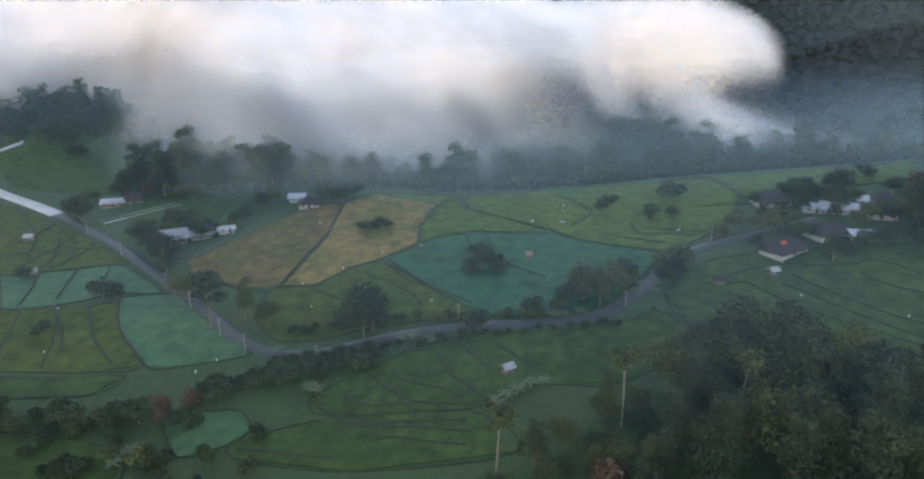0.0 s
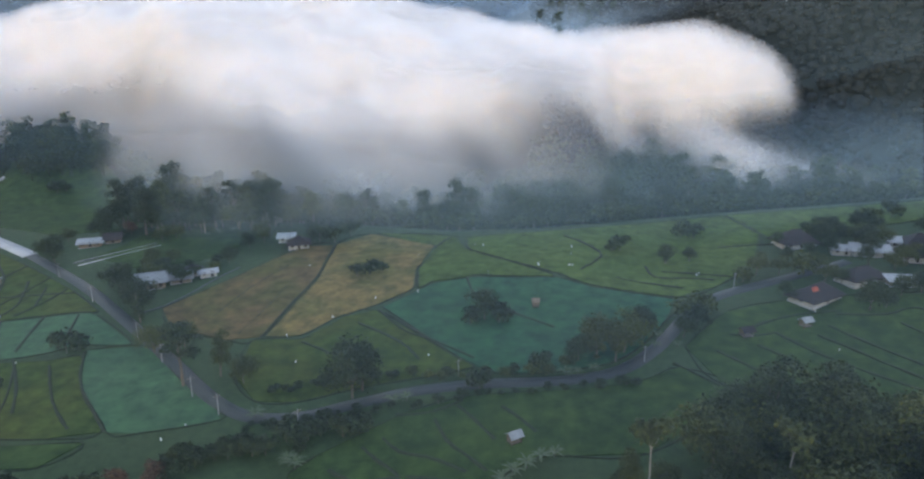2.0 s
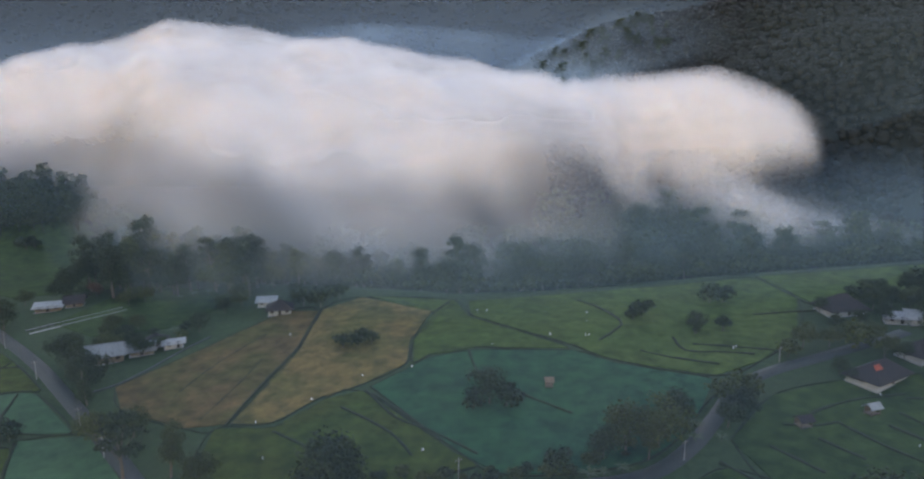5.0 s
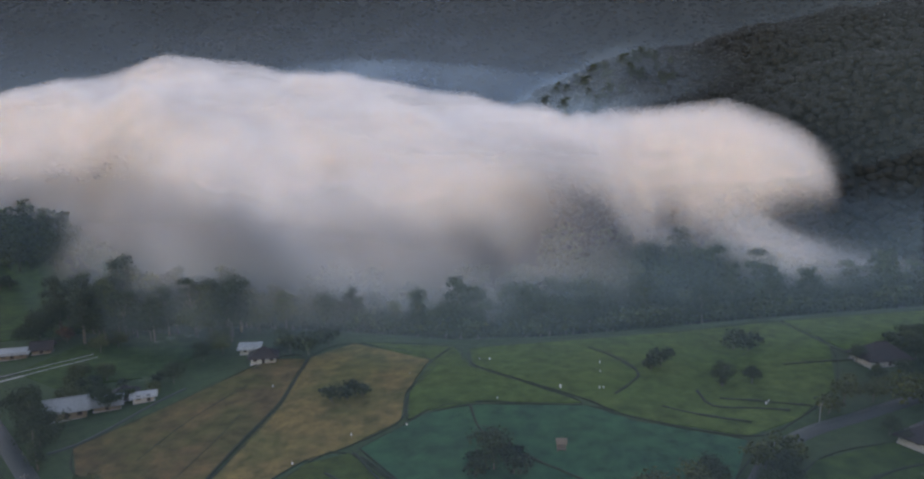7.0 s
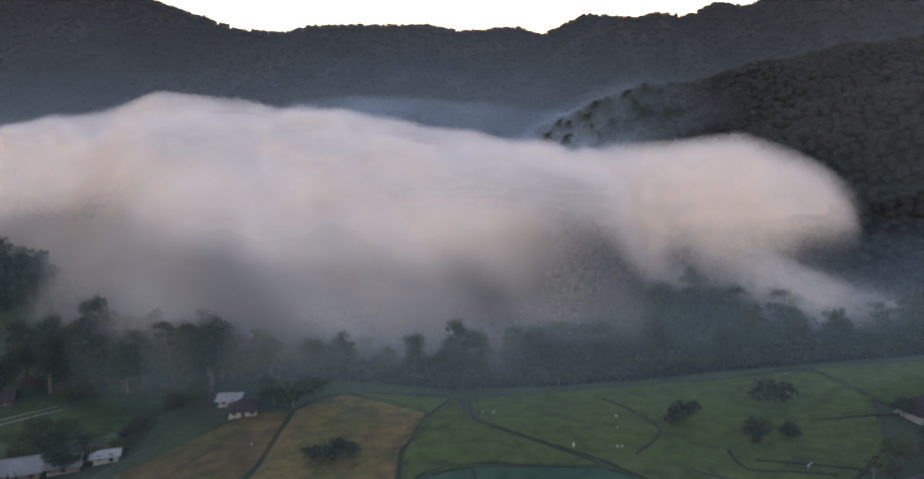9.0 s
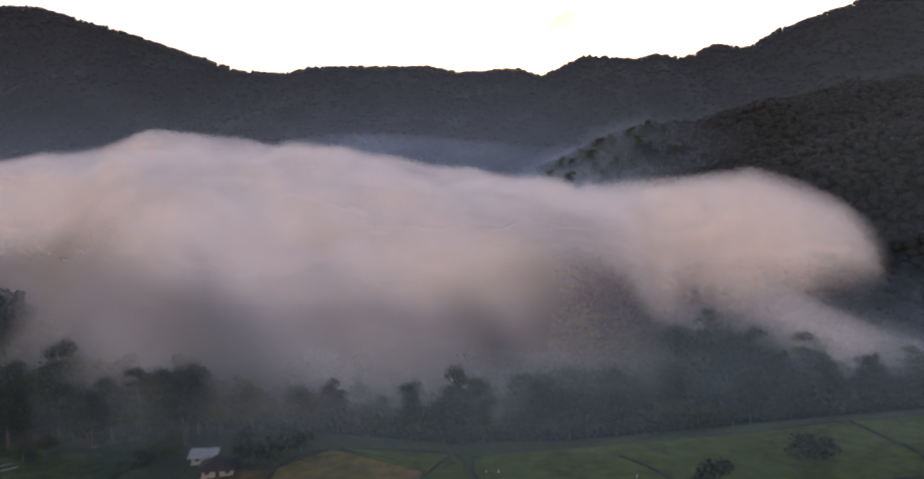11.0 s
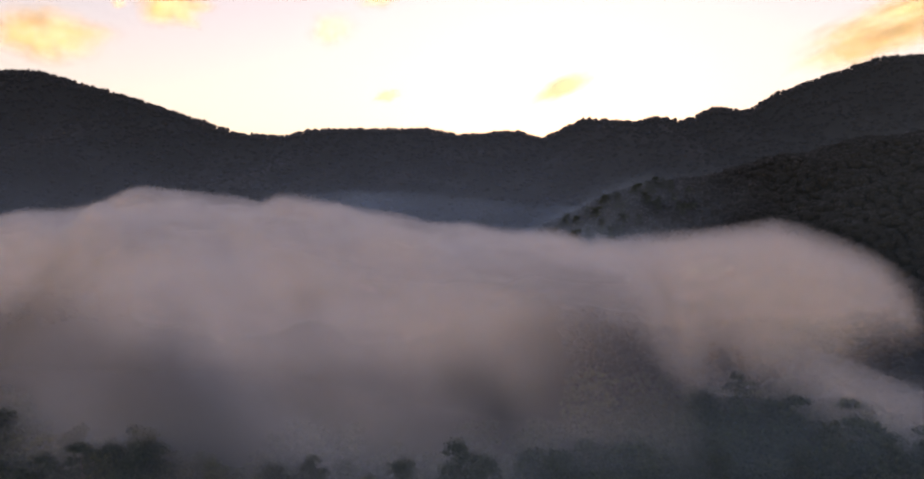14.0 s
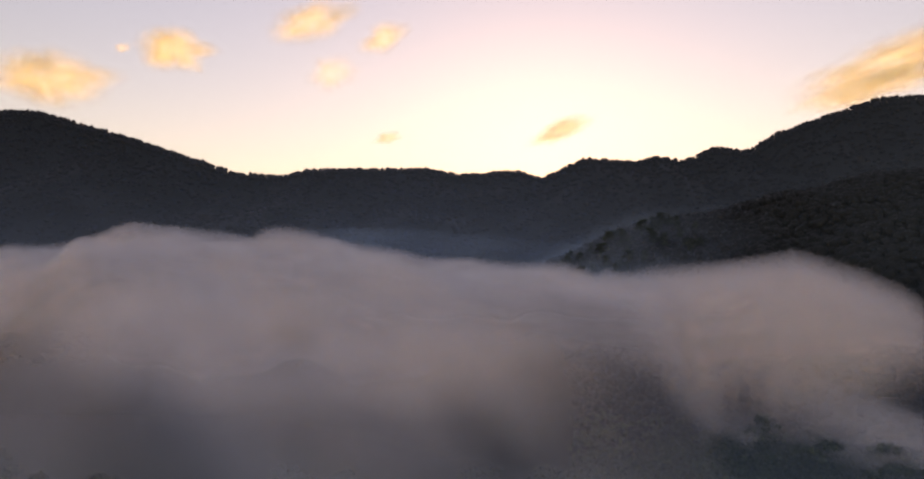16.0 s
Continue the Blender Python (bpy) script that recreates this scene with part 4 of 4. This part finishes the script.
def fog_bank(layers, deep):
    xs, ys = np.unique(np.concatenate([np.arange(-860, -200, 9.0), np.arange(-200, 262, 4.5)])), np.unique(np.concatenate([np.arange(270, 470, 4.5), np.arange(470, 900, 9.0)]))
    rim = lambda X, Y: smooth01((X + 860) / 60) * smooth01((206 - X) / 32) * smooth01((Y - 270) / 24) * smooth01((900 - Y) / 60)
    tops, thick = [], []
    for k in range(layers):
        s = k / (layers - 1)
        tops.append(lambda X, Y, s=s, k=k: fog_top(X, Y) + 2 - deep * s ** 1.2 + 0.8 * s * vnoise(X, Y, 70, 11.0 + 0.6 * k))
        thick.append(lambda X, Y, s=s, k=k: (0.030 + 0.30 * s ** 1.1) * rim(X, Y) * fog_thick(X, Y) * (1 + 0.4 * vnoise(X, Y, 45, 2.0 + 0.5 * k)))
    return fog_sheets("fog_bank", xs, ys, tops, thick, M_FOG, "thick white morning fog bank filling the valley")


fog_bank(22, 17)


def tongue_middle(y):
    return np.interp(y, [330, 345, 380, 430, 455], [148, 141, 127, 117, 113])


def tongue_top(x, y, k):
    low = np.interp(y, [330, 345, 380, 430, 455], [13, 18, 26, 36, 44])
    return low + 7 * np.exp(-((x - tongue_middle(y)) / 13) ** 2) + 2.5 * vnoise(x + 0.4 * y, 0.4 * y, 12, 3.0) - 1.3 * k


def tongue_thick(x, y, k):
    """One main tongue that spills down over the mound, a fainter one beside it and a low drift along its foot."""
    mid = tongue_middle(y) + 3 * vnoise(x, y, 16, 3.0)
    far = np.clip((440 - y) / 105, 0, 1)
    t = 1.0 * np.exp(-(np.where(x > mid, 0.7, 1.35) * (x - mid) / (12 + 9 * far)) ** 2) * smooth01((458 - y) / 20) * smooth01((y - 334) / 26)
    t = t + 0.35 * np.exp(-((x - mid + 36) / 7) ** 2) * smooth01((450 - y) / 20) * smooth01((y - 360) / 40)
    t = t + 0.45 * np.exp(-((y - (356 - 0.12 * (x - 130))) / 10) ** 2) * smooth01((x - 128) / 25) * smooth01((200 - x) / 40)
    return 0.085 * t * np.clip(1 + 0.45 * vnoise(1.3 * x + 0.5 * y, 0.3 * y, 9, 6.0 + 0.2 * k), 0.1, 2)


fog_sheets("fog_tongue", np.arange(60, 206, 3.0), np.arange(330, 461, 3.0), [lambda X, Y, k=k: tongue_top(X, Y, k) for k in range(9)],
           [lambda X, Y, k=k: tongue_thick(X, Y, k) * smooth01((X - 60) / 15) for k in range(9)], M_FOG, "pale tongues of fog spilling over the wooded mound")

# thin haze that lies over the fields and hangs before the mountains
fog_sheets("haze", np.arange(-900, 901, 30.0), np.arange(40, 1000, 30.0),
           [lambda X, Y: 44 + 3 * vnoise(X, Y, 120, 1.0), lambda X, Y: 36 + 3 * vnoise(X, Y, 120, 5.0)],
           [lambda X, Y: (0.014 + 0.010 * smooth01((Y - 180) / 100)) * smooth01((Y - 50) / 80) * smooth01((1000 - Y) / 100) * (1 + 0.5 * vnoise(X, Y, 90, 4.0))] * 2, M_HAZE, "thin morning haze over the rice fields")


def far_wisp(x, y):
    return np.interp(x, [-220, -150, -70, 0, 70, 140, 200], [116, 127, 131, 126, 119, 112, 98]) - 12 * ((y - 775) / 70) ** 2 + 3 * vnoise(x, y, 30, 5.0)


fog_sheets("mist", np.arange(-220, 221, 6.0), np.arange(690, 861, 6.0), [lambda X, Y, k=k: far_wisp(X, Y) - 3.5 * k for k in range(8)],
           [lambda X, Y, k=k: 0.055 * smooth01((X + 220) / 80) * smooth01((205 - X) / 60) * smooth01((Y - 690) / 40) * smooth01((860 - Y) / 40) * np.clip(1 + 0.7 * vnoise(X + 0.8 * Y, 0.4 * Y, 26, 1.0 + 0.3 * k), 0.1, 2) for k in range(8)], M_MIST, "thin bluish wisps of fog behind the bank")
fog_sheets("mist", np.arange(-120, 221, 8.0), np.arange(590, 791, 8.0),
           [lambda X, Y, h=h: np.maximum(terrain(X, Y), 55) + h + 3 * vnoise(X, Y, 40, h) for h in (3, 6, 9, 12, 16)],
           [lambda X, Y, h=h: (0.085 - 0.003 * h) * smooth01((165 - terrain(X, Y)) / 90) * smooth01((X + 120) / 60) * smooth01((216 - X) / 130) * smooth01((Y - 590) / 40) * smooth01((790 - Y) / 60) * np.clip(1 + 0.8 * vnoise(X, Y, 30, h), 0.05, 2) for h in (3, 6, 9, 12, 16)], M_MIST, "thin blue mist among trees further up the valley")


def veil(y, strength, low):
    xs, zs = np.arange(-1500, 1501, 50.0), np.arange(20, 520, 20.0)
    X, Z = np.meshgrid(xs, zs)
    i = np.arange(len(xs) * len(zs)).reshape(len(zs), len(xs))
    quad = np.stack([i[:-1, :-1], i[:-1, 1:], i[1:, 1:], i[1:, :-1]], -1).reshape(-1, 4)
    V = np.stack([X, y + 25 * vnoise(X, Z, 160, y * 0.01), Z], -1).reshape(-1, 3)
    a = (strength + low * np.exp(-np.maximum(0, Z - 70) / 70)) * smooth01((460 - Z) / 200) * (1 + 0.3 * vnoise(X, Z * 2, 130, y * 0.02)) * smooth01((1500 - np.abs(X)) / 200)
    ob = mesh_ob("haze", V.tolist(), quad.tolist(), M_AIR, smooth=True)
    at = ob.data.attributes.new("thickness", 'FLOAT', 'POINT')
    at.data.foreach_set("value", np.clip(a, 0, 1).ravel().astype(np.float32))
    return tagged(ob, "thin haze hanging before the mountain slopes", category="fog", kind="stuff")


# Blue-coloured sheets lift and cool the dark slopes, as airlight would.
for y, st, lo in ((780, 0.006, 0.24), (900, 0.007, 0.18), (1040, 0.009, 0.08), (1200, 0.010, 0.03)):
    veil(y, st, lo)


def side_veil(x0, x1, y, strength):
    """Haze in front of the wooded hillside."""
    xs, zs = np.arange(x0, x1 + 1, 20.0), np.arange(-30, 261, 15.0)
    X, Z = np.meshgrid(xs, zs)
    i = np.arange(len(xs) * len(zs)).reshape(len(zs), len(xs))
    quad = np.stack([i[:-1, :-1], i[:-1, 1:], i[1:, 1:], i[1:, :-1]], -1).reshape(-1, 4)
    V = np.stack([X, y - 0.5 * (X - x0) + 10 * vnoise(X, Z, 60, y * 0.01), Z], -1).reshape(-1, 3)
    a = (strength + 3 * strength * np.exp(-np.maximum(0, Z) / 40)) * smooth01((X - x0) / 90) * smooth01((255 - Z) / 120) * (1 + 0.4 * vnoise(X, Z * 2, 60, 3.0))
    ob = mesh_ob("haze", V.tolist(), quad.tolist(), M_HAZE, smooth=True)
    at = ob.data.attributes.new("thickness", 'FLOAT', 'POINT')
    at.data.foreach_set("value", np.clip(a, 0, 1).ravel().astype(np.float32))
    return tagged(ob, "thin blue haze before the wooded hillside", category="fog", kind="stuff")


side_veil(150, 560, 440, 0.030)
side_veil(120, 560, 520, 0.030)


def edge_veil(back, strength, high):
    """Blue haze standing along the wooded edge of the terrace."""
    xs, hs = np.arange(-300, 261, 10.0), np.arange(-4, high + 1, 4.0)
    X, H = np.meshgrid(xs, hs)
    Y = np.interp(X, CREST_X, CREST_Y) + back + 5 * vnoise(X, H, 50, back)
    i = np.arange(len(xs) * len(hs)).reshape(len(hs), len(xs))
    quad = np.stack([i[:-1, :-1], i[:-1, 1:], i[1:, 1:], i[1:, :-1]], -1).reshape(-1, 4)
    V = np.stack([X, Y, 8.4 + 0.0445 * X + H - 4], -1).reshape(-1, 3)
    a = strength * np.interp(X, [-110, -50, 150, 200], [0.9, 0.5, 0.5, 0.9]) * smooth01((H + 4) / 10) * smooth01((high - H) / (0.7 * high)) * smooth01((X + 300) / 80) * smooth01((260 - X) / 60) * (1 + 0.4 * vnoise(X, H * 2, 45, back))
    ob = mesh_ob("haze", V.tolist(), quad.tolist(), M_HAZE, smooth=True)
    at = ob.data.attributes.new("thickness", 'FLOAT', 'POINT')
    at.data.foreach_set("value", np.clip(a, 0, 1).ravel().astype(np.float32))
    return tagged(ob, "blue morning haze along the edge of the wood", category="fog", kind="stuff")


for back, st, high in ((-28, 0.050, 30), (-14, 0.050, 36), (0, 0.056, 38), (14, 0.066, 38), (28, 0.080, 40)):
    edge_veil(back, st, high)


# ---- buildings ----
def slab(bm, pts, thick):
    """A roof plane with thickness, from its four corners."""
    up = [bm.verts.new(p) for p in pts]
    dn = [bm.verts.new((p[0], p[1], p[2] - thick)) for p in pts]
    n = len(pts)
    bm.faces.new(up)
    bm.faces.new(dn[::-1])
    for k in range(n):
        bm.faces.new((up[k], dn[k], dn[(k + 1) % n], up[(k + 1) % n]))


def house(x, y, turn, w, d, h, roof, rmat, label, wall=M_WHITE, rise=1.8, eave=1.0, openings=3, lift=0.0):
    """A village house: walls with window and door openings framed in, and a gable, hip or lean-to roof of separate planes."""
    root = new("house")
    root.matrix_basis = pose(x, y, T(x, y) + lift, 0, 0, turn)
    tagged(root, label, category="house")
    bm = bmesh.new()
    box(bm, -w / 2 - 0.25, -d / 2 - 0.25, -1.2, w / 2 + 0.25, d / 2 + 0.25, 0.15, 0.04)
    part("plinth", bm, M_PALE, root)
    t = 0.18
    for name, b in (("wall", (-w / 2, -d / 2, 0.15, w / 2, -d / 2 + t, h)), ("wall", (-w / 2, d / 2 - t, 0.15, w / 2, d / 2, h)), ("wall", (-w / 2, -d / 2 + t, 0.15, -w / 2 + t, d / 2 - t, h)), ("wall", (w / 2 - t, -d / 2 + t, 0.15, w / 2, d / 2 - t, h))):
        part(name, box(bmesh.new(), *b), wall, root)
    for k in range(openings):
        cx = -w / 2 + w * (k + 0.5) / openings
        door = k == openings // 2
        z0, z1, ww = (0.15, 2.1, 0.45) if door else (0.95, 2.0, 0.55)
        ob = part("door" if door else "window", box(bmesh.new(), cx - ww, -d / 2 - 0.05, z0, cx + ww, -d / 2 + 0.03, z1), M_DARK, root)
        if not door:
            part("frame", box(bmesh.new(), cx - ww - 0.08, -d / 2 - 0.09, z0 - 0.1, cx + ww + 0.08, -d / 2 - 0.02, z0, 0.01), M_WOOD, ob)
    part("window", box(bmesh.new(), -w / 2 - 0.05, -0.5, 0.95, -w / 2 + 0.03, 0.5, 2.0), M_DARK, root)
    W, D, top = w / 2 + eave, d / 2 + eave, h + rise
    lo = h - 0.45
    if roof == 'gable':
        for s in (-1, 1):
            bm = bmesh.new()
            slab(bm, [(-W, s * D, lo), (W, s * D, lo), (W, 0, top), (-W, 0, top)][::s], 0.14)
            part("roof", bm, rmat, root)
        for s in (-1, 1):
            bm = bmesh.new()
            v = [bm.verts.new((s * (w / 2 - q), a, b)) for q in (0, t) for a, b in ((-d / 2, h), (d / 2, h), (0, top - 0.25))]
            bm.faces.new(v[:3]), bm.faces.new(v[3:][::-1])
            for k in range(3):
                bm.faces.new((v[k], v[(k + 1) % 3], v[3 + (k + 1) % 3], v[3 + k]))
            part("gable", bm, wall, root)
    elif roof == 'hip':
        R = max(0.4, W - D)
        for pts in ([(-W, -D, lo), (W, -D, lo), (R, 0, top), (-R, 0, top)], [(W, D, lo), (-W, D, lo), (-R, 0, top), (R, 0, top)], [(W, -D, lo), (W, D, lo), (R, 0, top)], [(-W, D, lo), (-W, -D, lo), (-R, 0, top)]):
            bm = bmesh.new()
            slab(bm, pts, 0.14)
            part("roof", bm, rmat, root)
    else:
        bm = bmesh.new()
        slab(bm, [(-W, -D, lo + 0.2), (W, -D, lo + 0.2), (W, D, top), (-W, D, top)], 0.12)
        part("roof", bm, rmat, root)
    if roof != 'lean':
        bm = bmesh.new()
        R = W if roof == 'gable' else max(0.4, W - D)
        limb(bm, (-R, 0, top + 0.02), (R, 0, top + 0.02), 0.16, 0.16, 6)
        part("ridge_cap", bm, rmat, root)
    return root


def hut(x, y, turn, w, d, rmat, label):
    root = new("field_hut")
    root.matrix_basis = pose(x, y, T(x, y), 0, 0, turn)
    tagged(root, label, category="hut")
    for sx in (-1, 1):
        for sy in (-1, 1):
            bm = bmesh.new()
            limb(bm, (sx * w * 0.42, sy * d * 0.42, -0.4), (sx * w * 0.42, sy * d * 0.42, 2.1), 0.09, 0.07, 6)
            part("post", bm, M_WOOD, root)
    part("platform", box(bmesh.new(), -w * 0.45, -d * 0.45, 0.45, w * 0.45, d * 0.45, 0.6, 0.03), M_WOOD, root)
    part("back_wall", box(bmesh.new(), -w * 0.42, d * 0.38, 0.6, w * 0.42, d * 0.42, 1.9), M_WOOD, root)
    for s in (-1, 1):
        bm = bmesh.new()
        slab(bm, [(-w * 0.6, s * d * 0.65, 1.9), (w * 0.6, s * d * 0.65, 1.9), (w * 0.6, 0, 3.0), (-w * 0.6, 0, 3.0)][::s], 0.1)
        part("roof", bm, rmat, root)
    return root


house(-62.8, 278.2, 12, 7.2, 5.9, 2.4, 'hip', M_TILE, "white plastered house with a dark hipped tile roof", rise=2.0)
house(-69.5, 286.5, 8, 5.4, 3.6, 2.1, 'lean', M_TIN, "low white shed with a pale metal lean-to roof", rise=0.6, openings=2)
house(-104.0, 243.0, 24, 9.0, 5.9, 2.8, 'gable', M_TIN, "farmhouse with a pale blue metal gable roof", wall=M_WOOD, rise=2.2)
house(-95.6, 247.3, 20, 6.3, 4.5, 2.0, 'gable', M_GREYR, "low house with a grey metal roof", wall=M_WOOD, rise=1.4)
house(-87.5, 250.5, 22, 5.0, 1.8, 1.9, 'lean', M_TIN, "low outbuilding with a narrow white metal roof", rise=0.4, openings=2)
house(-93.7, 253.1, 18, 5.4, 4.5, 2.0, 'hip', M_TILE, "small house with a dark tile roof", rise=1.6)
house(-147.8, 290.8, 18, 8.1, 4.0, 2.0, 'lean', M_TIN, "farm shed with a patched pale metal roof", wall=M_WOOD, rise=0.6)
house(-141.0, 295.6, 18, 5.4, 4.5, 2.0, 'gable', M_TILE, "small farm building with a dark roof", wall=M_WOOD)
long_house = house(99.6, 213.9, 32, 13.5, 7.7, 2.2, 'hip', M_TILE, "long white house with a dark hipped roof, patched with red tiles", rise=2.8)
bm = bmesh.new()
slab(bm, [(-5.6, -3.9, 2.35), (-1.2, -3.9, 2.35), (-1.2, -0.6, 4.62), (-3.6, -0.6, 4.62)], 0.10)
part("roof_patch", bm, M_RED, long_house, "red clay roof tiles")
house(118.3, 225.8, 22, 12.6, 7.2, 2.2, 'hip', M_TILE, "house with a wide weathered dark roof", rise=2.4)
house(112.4, 258.3, 10, 11.7, 8.1, 2.2, 'hip', M_TILE, "farmhouse with a steep dark hipped roof", rise=3.4)
house(132.1, 246.5, -14, 10.8, 5.0, 2.0, 'lean', M_TIN, "long building with a pale blue metal roof", rise=0.9)
house(123.3, 248.4, -14, 5.4, 3.6, 2.0, 'lean', M_GREYR, "low shed with a grey metal roof", rise=0.6, openings=2)
house(143.0, 240.6, -16, 9.9, 6.8, 2.4, 'hip', M_TILE, "white house with a dark hipped roof", rise=2.8)
house(149.8, 250.5, -10, 9.0, 7.2, 2.4, 'hip', M_TILE, "house with a dark tile roof among trees", rise=2.8)
house(143.9, 252.4, -10, 5.4, 3.6, 2.5, 'lean', M_TIN, "small annexe with a pale metal roof", rise=0.7, openings=2)
house(128.2, 221.8, -6, 7.2, 3.6, 2.0, 'lean', M_TIN, "low shed with a white metal roof", wall=M_WOOD, rise=0.5, openings=2)
for a in ((90, 198, 20, 3.0, 2.2, M_TIN, "small field hut with a pale metal roof"), (73, 194, 15, 3.2, 2.6, M_TILE, "small field hut with a dark roof on the bank"), (10, 153, 30, 2.8, 2.2, M_GREYR, "small field hut with a grey roof in the terraces"), (-160, 250, 10, 3.0, 2.6, M_TIN, "small field hut with a pale metal roof"), (-141, 218, 20, 3.0, 2.4, M_GREYR, "small dark field hut"), (20, 216, 0, 2.0, 1.6, M_WOOD, "tiny weathered wooden hut in the rice field"), (-132, 333, 0, 3.5, 2.6, M_TIN, "small pale-roofed hut at the wood's edge")):
    hut(*a)


# ---- poles and flags ----
def pole(x, y, h, label="pale concrete power pole with a cross-arm"):
    root = new("utility_pole")
    root.matrix_basis = pose(x, y, T(x, y), 0, 0, 35)
    tagged(root, label, category="pole", group="roadside poles")
    bm = bmesh.new()
    limb(bm, (0, 0, -0.5), (0, 0, h), 0.12, 0.08, 8)
    part("post", bm, M_POLE, root)
    part("cross_arm", box(bmesh.new(), -0.8, -0.06, h - 0.6, 0.8, 0.06, h - 0.48), M_WOOD, root)
    for k in (-0.7, 0, 0.7):
        bm = bmesh.new()
        limb(bm, (k, 0, h - 0.48), (k, 0, h - 0.28), 0.05, 0.03, 6)
        part("insulator", bm, M_WHITE, root)
    return root


for x, y, h in ((-2, 179.6, 7), (-66, 175, 8), (-57, 167, 8), (-80, 192, 8), (-92, 205, 8), (-37, 160, 8), (-118, 232, 8), (-141, 255, 8), (44, 183, 7), (80, 224, 7)):
    pole(x, y, h * 0.68)


def flag(x, y, h):
    root = new("marker_flag")
    root.matrix_basis = pose(x, y, T(x, y), 0, 0, x * 37)
    tagged(root, "white plastic scare flag on a stick in the rice", category="flag", group="scare flags")
    bm = bmesh.new()
    limb(bm, (0, 0, -0.2), (0, 0, h), 0.04, 0.03, 5)
    part("stick", bm, M_BARKW, root)
    v = [(0.0, 0.02, h), (0.3, 0.1, h - 0.05), (0.33, -0.05, h - 0.6), (0.02, 0.0, h - 0.9), (0.0, -0.02, h), (0.3, 0.06, h - 0.05), (0.33, -0.09, h - 0.6), (0.02, -0.04, h - 0.9)]
    mesh_ob("cloth", v, [(0, 1, 2, 3), (7, 6, 5, 4), (0, 4, 5, 1), (1, 5, 6, 2), (2, 6, 7, 3), (3, 7, 4, 0)], M_FLAG, root)
    return root


for x, y in ((-50, 204), (-39, 214), (-28, 226), (-17, 262), (-15, 230), (-17, 204), (-10, 190), (-44, 189), (37, 265), (35, 247), (6, 271), (24, 248), (73, 235), (93, 185), (115, 172), (96, 206), (-120, 194), (-111, 170), (-67, 158), (-63, 163), (-54, 256), (166, 295), (162, 292), (3, 271), (36, 258), (34, 247), (24, 249), (7, 243), (72, 234)):
    flag(x, y, 0.8)


# ---- clouds ----
M_CLOUD = fog_mat("cloud", (0.97, 0.97, 0.62), 0.006, 0.2, 1.5, 0.85)


def cloud(x, y, z, rx, rz, tilt, dense, seed):
    """A small evening cloud: soft nested puffs."""
    rng = np.random.RandomState(seed)
    base = bmesh.new()
    bmesh.ops.create_icosphere(base, subdivisions=4, radius=1.0)
    bv = np.array([v.co for v in base.verts])
    bf = np.array([[v.index for v in f.verts] for f in base.faces])
    base.free()
    lump = 0.22 * vnoise(bv[:, 0] * 3 + bv[:, 1], bv[:, 2] * 3 + seed, 1.0, seed) + 0.12 * vnoise(bv[:, 0] * 7, bv[:, 2] * 7 + bv[:, 1] * 3, 1.0, seed + 2.0)
    V, F, D = [], [], []
    for k in range(9):
        s = 1.1 - 0.085 * k
        p = bv * (s + lump + 0.06 * vnoise(bv[:, 0] * 9, bv[:, 2] * 9, 1.0, seed + k))[:, None]
        p = p * np.array([rx, rx * 0.6, rz])
        c, sn = math.cos(radians(tilt)), math.sin(radians(tilt))
        p = np.stack([p[:, 0] * c - p[:, 2] * sn, p[:, 1], p[:, 0] * sn + p[:, 2] * c], 1)
        V.append(p), F.append(bf + k * len(bv)), D.append(np.full(len(bv), dense * (0.015 + 0.016 * k)))
    ob = mesh_ob("cloud", np.concatenate(V).tolist(), np.concatenate(F).tolist(), M_CLOUD, smooth=True)
    ob.location = (x, y, z)
    at = ob.data.attributes.new("thickness", 'FLOAT', 'POINT')
    at.data.foreach_set("value", np.concatenate(D).astype(np.float32))
    return tagged(ob, "small golden evening cloud lit from behind", category="cloud", kind="stuff")


for k, c in enumerate(((-2010, 3500, 1145, 300, 135, -6, 1.1), (-1405, 3500, 1285, 185, 105, -8, 1.1), (-745, 3500, 1415, 210, 85, 15, 0.7), (-390, 3500, 1335, 130, 65, 25, 0.6), (-640, 3500, 1160, 130, 85, 10, 0.3), (450, 3500, 888, 155, 48, 20, 0.9), (-372, 3500, 850, 70, 30, 10, 0.6), (2010, 3500, 1215, 470, 125, 22, 1.0), (1930, 3500, 1100, 420, 70, 12, 0.6), (-1640, 3500, 1290, 40, 25, 10, 0.4))):
    cloud(*c, k + 1)
